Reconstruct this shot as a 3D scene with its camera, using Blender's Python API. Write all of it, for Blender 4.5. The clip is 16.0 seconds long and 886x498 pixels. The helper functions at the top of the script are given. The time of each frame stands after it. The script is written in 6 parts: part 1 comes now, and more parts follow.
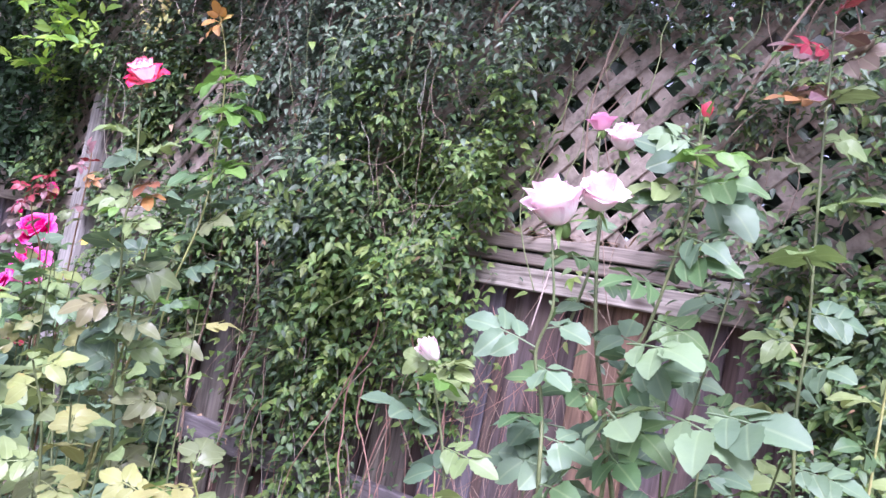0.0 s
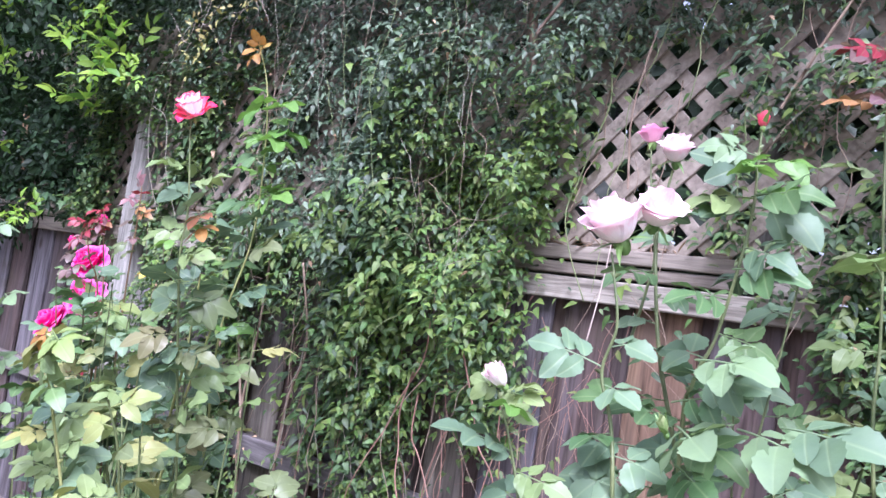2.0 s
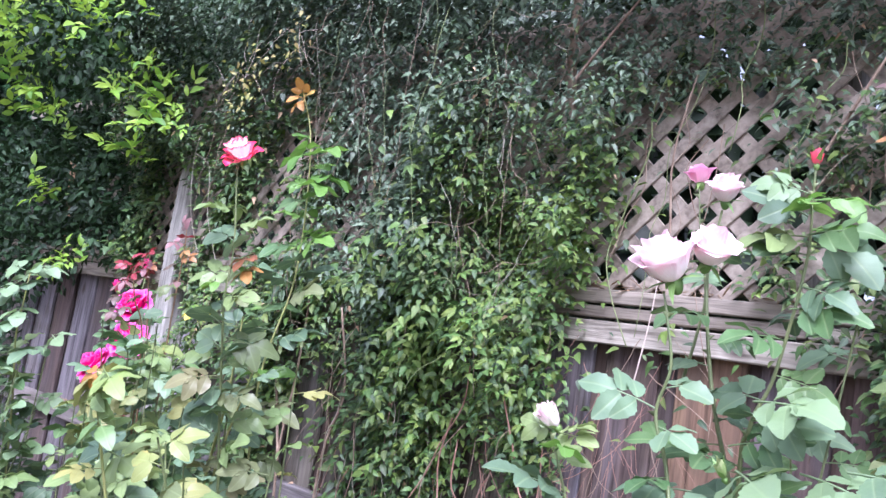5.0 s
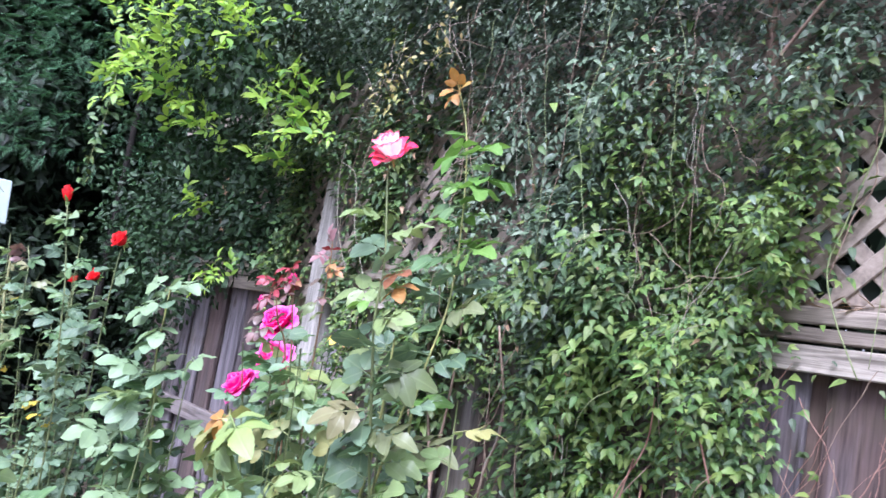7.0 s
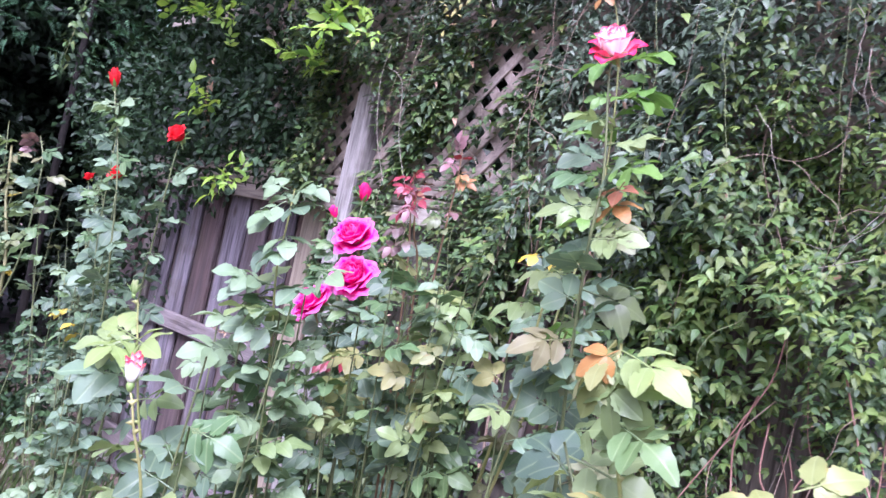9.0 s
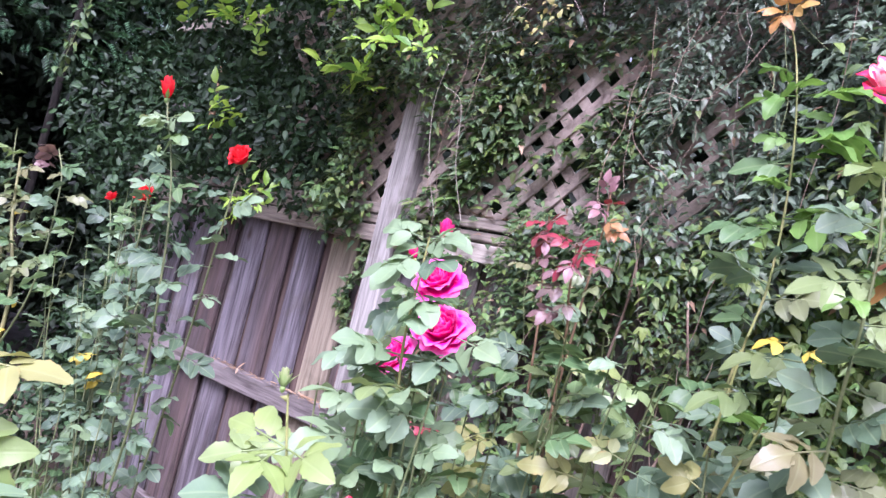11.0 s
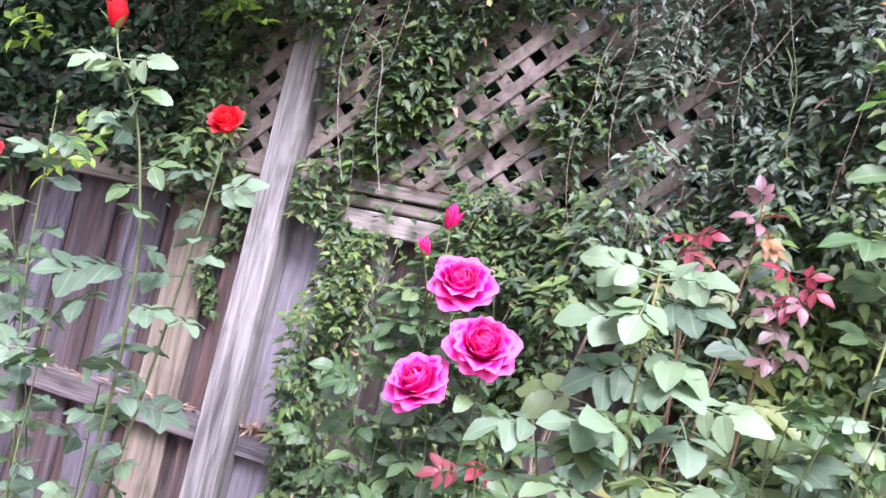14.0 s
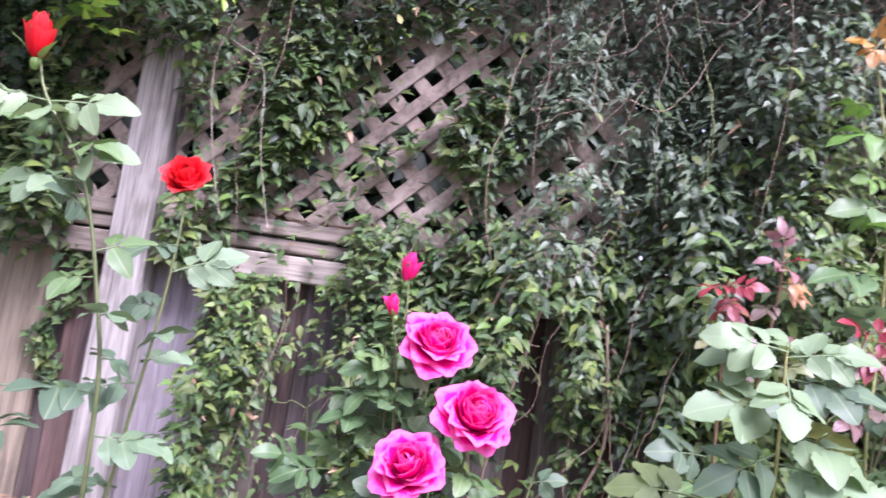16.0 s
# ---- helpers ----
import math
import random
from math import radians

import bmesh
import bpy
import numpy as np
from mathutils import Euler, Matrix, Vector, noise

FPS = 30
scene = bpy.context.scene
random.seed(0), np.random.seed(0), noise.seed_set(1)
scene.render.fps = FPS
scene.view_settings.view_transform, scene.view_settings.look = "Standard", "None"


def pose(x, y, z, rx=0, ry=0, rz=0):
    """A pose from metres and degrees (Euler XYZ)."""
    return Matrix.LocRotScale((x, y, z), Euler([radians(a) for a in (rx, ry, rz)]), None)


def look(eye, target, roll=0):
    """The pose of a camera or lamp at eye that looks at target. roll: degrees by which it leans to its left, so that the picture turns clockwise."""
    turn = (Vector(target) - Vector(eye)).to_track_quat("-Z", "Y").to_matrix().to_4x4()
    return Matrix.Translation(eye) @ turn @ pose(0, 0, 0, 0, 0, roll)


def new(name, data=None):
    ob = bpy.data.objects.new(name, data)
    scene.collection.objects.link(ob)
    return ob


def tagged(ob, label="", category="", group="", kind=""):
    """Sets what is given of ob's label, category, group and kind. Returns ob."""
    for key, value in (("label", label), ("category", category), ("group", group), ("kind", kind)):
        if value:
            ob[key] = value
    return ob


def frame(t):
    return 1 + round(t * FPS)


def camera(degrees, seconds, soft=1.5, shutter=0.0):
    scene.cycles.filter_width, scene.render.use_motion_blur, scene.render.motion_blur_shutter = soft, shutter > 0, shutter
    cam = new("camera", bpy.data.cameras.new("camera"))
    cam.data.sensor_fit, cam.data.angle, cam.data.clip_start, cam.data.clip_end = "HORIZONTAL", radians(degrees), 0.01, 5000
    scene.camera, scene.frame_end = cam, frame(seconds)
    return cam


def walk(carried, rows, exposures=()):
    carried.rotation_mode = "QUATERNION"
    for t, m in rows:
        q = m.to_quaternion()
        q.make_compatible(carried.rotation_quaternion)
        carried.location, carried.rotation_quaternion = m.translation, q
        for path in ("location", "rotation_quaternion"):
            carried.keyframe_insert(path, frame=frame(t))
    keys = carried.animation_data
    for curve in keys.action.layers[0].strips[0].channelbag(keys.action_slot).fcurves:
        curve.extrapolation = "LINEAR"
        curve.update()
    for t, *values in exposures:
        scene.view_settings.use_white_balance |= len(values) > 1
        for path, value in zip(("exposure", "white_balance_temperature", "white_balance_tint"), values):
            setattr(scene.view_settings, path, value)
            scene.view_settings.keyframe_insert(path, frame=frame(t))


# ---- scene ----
cam = camera(58.6, 16.0, soft=1.5, shutter=0.15)
PATH = [
    (0, (2.93, -1.715, 1.387), (1.785, -0.079, 1.513), 11.2),
    (0.5, (2.909, -1.74, 1.381), (1.766, -0.104, 1.516), 13.2),
    (1, (2.916, -1.74, 1.385), (1.681, -0.167, 1.415), 9.0),
    (1.5, (2.903, -1.723, 1.385), (1.654, -0.161, 1.378), 10.1),
    (2, (2.909, -1.736, 1.401), (1.691, -0.155, 1.529), 8.6),
    (2.5, (2.91, -1.74, 1.395), (1.7, -0.159, 1.587), 9.9),
    (3, (2.914, -1.734, 1.391), (1.747, -0.119, 1.561), 9.7),
    (3.5, (2.911, -1.741, 1.391), (1.722, -0.148, 1.609), 9.8),
    (3.7, (2.911, -1.745, 1.391), (1.691, -0.176, 1.61), 10.0),
    (5.8, (2.84, -1.742, 1.377), (1.52, -0.256, 1.601), 8.9),
    (6, (2.803, -1.711, 1.371), (1.466, -0.232, 1.536), 8.7),
    (6.5, (2.721, -1.638, 1.381), (1.342, -0.199, 1.546), 9.4),
    (7, (2.681, -1.607, 1.407), (1.141, -0.348, 1.614), 9.6),
    (7.5, (2.633, -1.628, 1.397), (1.031, -0.445, 1.578), 8.0),
    (8, (2.487, -1.768, 1.36), (0.969, -0.489, 1.605), 8.6),
    (8.5, (2.393, -1.839, 1.35), (1.026, -0.395, 1.565), 10.2),
    (9, (2.29, -1.807, 1.328), (0.899, -0.371, 1.377), 12.2),
    (9.5, (2.174, -1.708, 1.357), (0.72, -0.335, 1.379), 11.8),
    (9.7, (2.153, -1.692, 1.366), (0.662, -0.359, 1.385), 11.7),
    (11.8, (1.708, -1.896, 1.32), (0.475, -0.328, 1.48), 14.6),
    (12, (1.672, -1.872, 1.333), (0.424, -0.314, 1.455), 13.4),
    (12.5, (1.619, -1.856, 1.353), (0.307, -0.353, 1.501), 12.3),
    (13, (1.451, -1.915, 1.331), (0.538, -0.149, 1.547), 10.3),
    (13.5, (1.319, -1.965, 1.327), (0.646, -0.094, 1.551), 12.4),
    (14, (1.21, -1.887, 1.331), (0.548, -0.003, 1.449), 13.1),
    (14.5, (1.139, -1.793, 1.35), (0.326, 0.033, 1.41), 11.5),
    (15, (1.102, -1.742, 1.359), (0.311, 0.093, 1.449), 8.8),
    (15.5, (0.965, -1.773, 1.355), (0.348, 0.127, 1.47), 9.4),
    (16, (0.85, -1.793, 1.369), (0.746, 0.192, 1.595), 8.4),
]
SKY, SUN = 0.118, 2.9
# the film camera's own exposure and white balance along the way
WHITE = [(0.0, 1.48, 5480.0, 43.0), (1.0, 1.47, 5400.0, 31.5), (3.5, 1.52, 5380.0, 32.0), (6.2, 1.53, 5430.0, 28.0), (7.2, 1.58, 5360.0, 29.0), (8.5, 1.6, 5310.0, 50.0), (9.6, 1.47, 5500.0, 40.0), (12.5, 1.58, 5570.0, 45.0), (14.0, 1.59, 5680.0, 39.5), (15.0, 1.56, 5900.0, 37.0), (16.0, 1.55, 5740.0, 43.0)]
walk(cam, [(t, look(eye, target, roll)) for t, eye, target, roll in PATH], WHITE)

# ---- daylight: bright overcast sky ----
world = bpy.data.worlds.new("overcast_sky")
scene.world = world
world.use_nodes = True
wn, wl = world.node_tree.nodes, world.node_tree.links
sky = wn.new("ShaderNodeTexSky")
sky.sky_type, sky.sun_disc = "NISHITA", False
sky.sun_elevation, sky.sun_rotation = radians(56), radians(146)
sky.air_density, sky.dust_density, sky.ozone_density = 1.0, 4.0, 1.0
haze = wn.new("ShaderNodeHueSaturation")
haze.inputs["Saturation"].default_value = 0.4
wl.new(sky.outputs[0], haze.inputs["Color"])
wl.new(haze.outputs[0], wn["Background"].inputs[0])
wn["Background"].inputs[1].default_value = SKY
sun = new("sun", bpy.data.lights.new("sun", "SUN"))
sun.data.energy, sun.data.angle, sun.data.color = SUN, radians(35), (1.0, 0.98, 0.95)
sun.matrix_world = look((3.2, -4.0, 7.0), (0.5, 0.0, 0.5))

R = random.Random(11)


# ---- materials ----
def node(nt, kind, **sockets):
    n = nt.nodes.new(kind)
    for key, value in sockets.items():
        n.inputs[key].default_value = value
    return n


def ramp(nt, fac, stops):
    n = nt.nodes.new("ShaderNodeValToRGB")
    while len(n.color_ramp.elements) < len(stops):
        n.color_ramp.elements.new(0.5)
    for e, (at, col) in zip(n.color_ramp.elements, stops):
        e.position, e.color = at, (*col, 1)
    nt.links.new(fac, n.inputs[0])
    return n.outputs[0]


def maths(nt, op, a, b=None, clamp=False):
    n = nt.nodes.new("ShaderNodeMath")
    n.operation, n.use_clamp = op, clamp
    for i, v in enumerate((a, b)):
        if v is None:
            continue
        if isinstance(v, (int, float)):
            n.inputs[i].default_value = v
        else:
            nt.links.new(v, n.inputs[i])
    return n.outputs[0]


def blend(nt, fac, a, b, mode="MIX"):
    n = nt.nodes.new("ShaderNodeMix")
    n.data_type, n.blend_type = "RGBA", mode
    for i, v in ((0, fac), (6, a), (7, b)):
        if isinstance(v, (int, float)):
            n.inputs[i].default_value = v
        elif isinstance(v, tuple):
            n.inputs[i].default_value = (*v, 1)
        else:
            nt.links.new(v, n.inputs[i])
    return n.outputs[2]


def material(name):
    m = bpy.data.materials.new(name)
    m.use_nodes = True
    nt = m.node_tree
    return m, nt, nt.nodes["Principled BSDF"]


def bump(nt, height, bsdf, strength=0.3, distance=0.002):
    n = node(nt, "ShaderNodeBump", Strength=strength, Distance=distance)
    nt.links.new(height, n.inputs["Height"])
    nt.links.new(n.outputs[0], bsdf.inputs["Normal"])


def noise_tex(nt, vector, scale, detail=4.0):
    n = node(nt, "ShaderNodeTexNoise", Scale=scale, Detail=detail)
    if vector is not None:
        nt.links.new(vector, n.inputs["Vector"])
    return n.outputs[0]


def leaf_material(name, tones, rough=0.45, see_through=0.25, island=False, edge=None, vein=0.13, gloss=0.5):
    """Leaf with midrib and side veins along its UV (u across from 0 to 1, v from stalk to tip); tones: colours chosen leaf by leaf."""
    m, nt, b = material(name)
    if island:
        rnd = nt.nodes.new("ShaderNodeNewGeometry").outputs["Random Per Island"]
    else:
        rnd = nt.nodes.new("ShaderNodeObjectInfo").outputs["Random"]
    col = ramp(nt, rnd, [(i / max(1, len(tones) - 1), t) for i, t in enumerate(tones)])
    uv = nt.nodes.new("ShaderNodeUVMap").outputs[0]
    sep = nt.nodes.new("ShaderNodeSeparateXYZ")
    nt.links.new(uv, sep.inputs[0])
    across = maths(nt, "ABSOLUTE", maths(nt, "SUBTRACT", sep.outputs[0], 0.5))
    rib = maths(nt, "SUBTRACT", 1.0, maths(nt, "MULTIPLY", across, 22.0), clamp=True)
    side = maths(nt, "FRACT", maths(nt, "MULTIPLY", maths(nt, "SUBTRACT", sep.outputs[1], maths(nt, "MULTIPLY", across, 0.7)), 8.0))
    side = maths(nt, "SUBTRACT", 1.0, maths(nt, "MULTIPLY", maths(nt, "ABSOLUTE", maths(nt, "SUBTRACT", side, 0.5)), 9.0), clamp=True)
    veins = maths(nt, "MAXIMUM", rib, maths(nt, "MULTIPLY", side, 0.12))
    geo = nt.nodes.new("ShaderNodeNewGeometry")
    blot = noise_tex(nt, geo.outputs["Position"], 38.0)
    fine = noise_tex(nt, geo.outputs["Position"], 160.0, 2.0)
    col = blend(nt, maths(nt, "MULTIPLY", maths(nt, "SUBTRACT", blot, 0.35, True), 0.9), col, (0.62, 0.66, 0.42), "SOFT_LIGHT")
    if edge:
        rim = maths(nt, "MULTIPLY", maths(nt, "SUBTRACT", maths(nt, "ADD", across, maths(nt, "MULTIPLY", blot, 0.5)), 0.52, True), 3.0, True)
        col = blend(nt, rim, col, edge)
    col = blend(nt, maths(nt, "MULTIPLY", veins, vein), col, (0.42, 0.52, 0.26))
    nt.links.new(col, b.inputs["Base Color"])
    b.inputs["Roughness"].default_value = rough
    b.inputs["Specular IOR Level"].default_value = gloss
    bump(nt, maths(nt, "ADD", maths(nt, "MULTIPLY", veins, -0.5), maths(nt, "MULTIPLY", fine, 0.6)), b, 0.4, 0.0012)
    tr = nt.nodes.new("ShaderNodeBsdfTranslucent")
    nt.links.new(blend(nt, 1.0, col, (1.0, 1.0, 0.65), "MULTIPLY"), tr.inputs[0])
    mx = node(nt, "ShaderNodeMixShader", Fac=see_through)
    nt.links.new(b.outputs[0], mx.inputs[1])
    nt.links.new(tr.outputs[0], mx.inputs[2])
    nt.links.new(mx.outputs[0], nt.nodes["Material Output"].inputs[0])
    return m


def petal_material(name, base, mid, edge, see_through=0.3, hold=0.7):
    m, nt, b = material(name)
    uv = nt.nodes.new("ShaderNodeUVMap").outputs[0]
    sep = nt.nodes.new("ShaderNodeSeparateXYZ")
    nt.links.new(uv, sep.inputs[0])
    wob = noise_tex(nt, uv, 5.0, 3.0)
    v = maths(nt, "ADD", sep.outputs[1], maths(nt, "MULTIPLY", maths(nt, "SUBTRACT", wob, 0.5), 0.35))
    col = ramp(nt, v, [(0.0, base), (0.5, mid), (hold, mid), (0.98, edge)])
    sc = nt.nodes.new("ShaderNodeMapping")
    sc.inputs["Scale"].default_value = (24.0, 2.0, 1.0)
    nt.links.new(uv, sc.inputs[0])
    streak = noise_tex(nt, sc.outputs[0], 2.0, 2.0)
    rnd = nt.nodes.new("ShaderNodeObjectInfo").outputs["Random"]
    hsv = nt.nodes.new("ShaderNodeHueSaturation")
    nt.links.new(maths(nt, "ADD", maths(nt, "ADD", maths(nt, "MULTIPLY", rnd, 0.2), maths(nt, "MULTIPLY", streak, 0.25)), 0.8), hsv.inputs["Value"])
    nt.links.new(col, hsv.inputs["Color"])
    nt.links.new(hsv.outputs[0], b.inputs["Base Color"])
    b.inputs["Roughness"].default_value = 0.6
    b.inputs["Specular IOR Level"].default_value = 0.2
    bump(nt, streak, b, 0.25, 0.001)
    tr = nt.nodes.new("ShaderNodeBsdfTranslucent")
    nt.links.new(hsv.outputs[0], tr.inputs[0])
    mx = node(nt, "ShaderNodeMixShader", Fac=see_through)
    nt.links.new(b.outputs[0], mx.inputs[1])
    nt.links.new(tr.outputs[0], mx.inputs[2])
    nt.links.new(mx.outputs[0], nt.nodes["Material Output"].inputs[0])
    return m


def wood_material(name, tones, axis, rough=0.85, contrast=1.0):
    """Weathered timber; the grain runs along the given axis of the world ("d": no one axis)."""
    m, nt, b = material(name)
    geo = nt.nodes.new("ShaderNodeNewGeometry").outputs["Position"]
    rnd = nt.nodes.new("ShaderNodeObjectInfo").outputs["Random"]
    shift = nt.nodes.new("ShaderNodeVectorMath")
    shift.operation = "ADD"
    comb = nt.nodes.new("ShaderNodeCombineXYZ")
    for i in range(3):
        nt.links.new(maths(nt, "MULTIPLY", rnd, 17.0 + i), comb.inputs[i])
    nt.links.new(geo, shift.inputs[0])
    nt.links.new(comb.outputs[0], shift.inputs[1])

    def stretched(along, across, detail, warp):
        mp = nt.nodes.new("ShaderNodeMapping")
        mp.inputs["Scale"].default_value = {"x": (along, across, across), "z": (across, across, along), "d": (across * 0.5,) * 3}[axis]
        nt.links.new(shift.outputs[0], mp.inputs[0])
        n = node(nt, "ShaderNodeTexNoise", Scale=1.0, Detail=detail, Distortion=warp)
        nt.links.new(mp.outputs[0], n.inputs["Vector"])
        return n.outputs[0]

    grain, fibre, broad = stretched(3.5, 42.0, 6.0, 0.6), stretched(9.0, 170.0, 3.0, 0.3), stretched(1.3, 7.0, 4.0, 0.8)
    spots = noise_tex(nt, geo, 11.0, 6.0)
    tone = ramp(nt, maths(nt, "ADD", maths(nt, "MULTIPLY", rnd, 0.75), maths(nt, "MULTIPLY", broad, 0.3)), [(0.1 + 0.8 * i / (len(tones) - 1), t) for i, t in enumerate(tones)])
    lines = maths(nt, "ADD", maths(nt, "MULTIPLY", grain, 0.65), maths(nt, "MULTIPLY", fibre, 0.35))
    lo, hi = 1 - 0.55 * contrast, 1 + 0.3 * contrast
    col = blend(nt, 1.0, tone, ramp(nt, lines, [(0.34, (lo, lo * 0.98, lo * 0.97)), (0.5, (0.95, 0.95, 0.95)), (0.66, (hi, hi, hi))]), "MULTIPLY")
    col = blend(nt, maths(nt, "MULTIPLY", maths(nt, "SUBTRACT", spots, 0.54, True), 2.6, True), col, (0.10, 0.085, 0.06))
    if axis == "z":
        stain = stretched(1.1, 13.0, 5.0, 0.5)
        col = blend(nt, maths(nt, "MULTIPLY", maths(nt, "SUBTRACT", stain, 0.52, True), 3.2 * contrast, True), col, (0.055, 0.045, 0.045))
    if axis != "d":
        kmap = nt.nodes.new("ShaderNodeMapping")
        kmap.inputs["Scale"].default_value = {"x": (1.6, 3.2, 3.2), "z": (3.2, 3.2, 1.6)}[axis]
        nt.links.new(shift.outputs[0], kmap.inputs[0])
        cell = node(nt, "ShaderNodeTexVoronoi", Scale=1.3)
        nt.links.new(kmap.outputs[0], cell.inputs["Vector"])
        knot = maths(nt, "SUBTRACT", 1.0, maths(nt, "MULTIPLY", cell.outputs["Distance"], 11.0), clamp=True)
        col = blend(nt, maths(nt, "MULTIPLY", knot, 1.6, True), col, (0.05, 0.036, 0.028))
    nt.links.new(col, b.inputs["Base Color"])
    b.inputs["Roughness"].default_value = rough
    b.inputs["Specular IOR Level"].default_value = 0.2
    bump(nt, lines, b, 0.9, 0.006)
    return m


def plain_material(name, c1, c2, scale, rough, strength=0.3, distance=0.002):
    m, nt, b = material(name)
    tc = nt.nodes.new("ShaderNodeNewGeometry").outputs["Position"]
    n1, n2 = noise_tex(nt, tc, scale, 6.0), noise_tex(nt, tc, scale * 9, 3.0)
    f = maths(nt, "ADD", maths(nt, "MULTIPLY", n1, 0.7), maths(nt, "MULTIPLY", n2, 0.3))
    nt.links.new(ramp(nt, f, [(0.35, c1), (0.65, c2)]), b.inputs["Base Color"])
    b.inputs["Roughness"].default_value = rough
    bump(nt, f, b, strength, distance)
    return m


M_BOARD = wood_material("weathered_board", [(0.075, 0.067, 0.073), (0.16, 0.148, 0.162), (0.125, 0.105, 0.10), (0.20, 0.18, 0.145), (0.18, 0.17, 0.185), (0.105, 0.076, 0.068), (0.145, 0.138, 0.155)], "z", 0.85, 1.25)
M_BACKBOARD = wood_material("weathered_brown_board", [(0.10, 0.06, 0.048), (0.13, 0.10, 0.085), (0.09, 0.075, 0.07), (0.12, 0.07, 0.055)], "z")
M_BOARD_BROWN = wood_material("brown_stained_board", [(0.10, 0.062, 0.05), (0.16, 0.145, 0.155), (0.13, 0.08, 0.062), (0.19, 0.125, 0.08), (0.14, 0.125, 0.135)], "z", 0.85, 1.25)
M_BOARD_PALE = wood_material("pale_lavender_board", [(0.25, 0.23, 0.25), (0.29, 0.27, 0.285)], "z", 0.85, 0.8)
M_BOARD_TAN = wood_material("tan_weathered_board", [(0.23, 0.195, 0.14), (0.27, 0.235, 0.17)], "z", 0.85, 1.0)
M_RAIL = wood_material("weathered_rail", [(0.24, 0.205, 0.165), (0.34, 0.305, 0.25), (0.40, 0.37, 0.31)], "x")
M_LOWRAIL = wood_material("dark_weathered_rail", [(0.15, 0.13, 0.12), (0.21, 0.19, 0.18), (0.18, 0.165, 0.165)], "x")
M_POST = wood_material("weathered_post", [(0.24, 0.232, 0.208), (0.31, 0.30, 0.268), (0.26, 0.252, 0.225)], "z", 0.85, 1.15)
M_SLAT = wood_material("weathered_slat", [(0.25, 0.205, 0.165), (0.36, 0.31, 0.25), (0.30, 0.25, 0.205), (0.41, 0.36, 0.295)], "d")
M_CANE = plain_material("green_cane", (0.075, 0.11, 0.04), (0.17, 0.20, 0.08), 30, 0.5)
M_CANE_YELLOW = plain_material("yellow_green_cane", (0.19, 0.24, 0.06), (0.32, 0.31, 0.12), 25, 0.5)
M_CANE_STOUT = plain_material("stout_cane", (0.13, 0.15, 0.05), (0.24, 0.23, 0.10), 25, 0.6)
M_CANE_BROWN = plain_material("brown_cane", (0.14, 0.08, 0.04), (0.26, 0.17, 0.09), 30, 0.7)
M_BARK_DARK = plain_material("dark_bark", (0.012, 0.01, 0.008), (0.03, 0.026, 0.02), 12, 0.95)
M_BARK_GREY = plain_material("grey_bark", (0.03, 0.026, 0.024), (0.07, 0.062, 0.058), 14, 0.95, 0.8, 0.01)
M_VINE_RED = plain_material("reddish_twig", (0.20, 0.10, 0.07), (0.34, 0.20, 0.15), 30, 0.8)
M_VINE = plain_material("vine_stem", (0.16, 0.10, 0.07), (0.36, 0.28, 0.20), 20, 0.8)
M_VINE_PALE = plain_material("dry_pale_stem", (0.45, 0.36, 0.30), (0.60, 0.50, 0.43), 30, 0.8)
M_VINE_GREY = plain_material("grey_vine_stem", (0.22, 0.19, 0.15), (0.42, 0.39, 0.31), 30, 0.8)
M_VINE_GREEN = plain_material("green_vine_stem", (0.12, 0.17, 0.06), (0.28, 0.32, 0.14), 20, 0.7)
M_SEPAL = leaf_material("sepal", [(0.14, 0.26, 0.07), (0.22, 0.34, 0.10)], 0.5, 0.2)
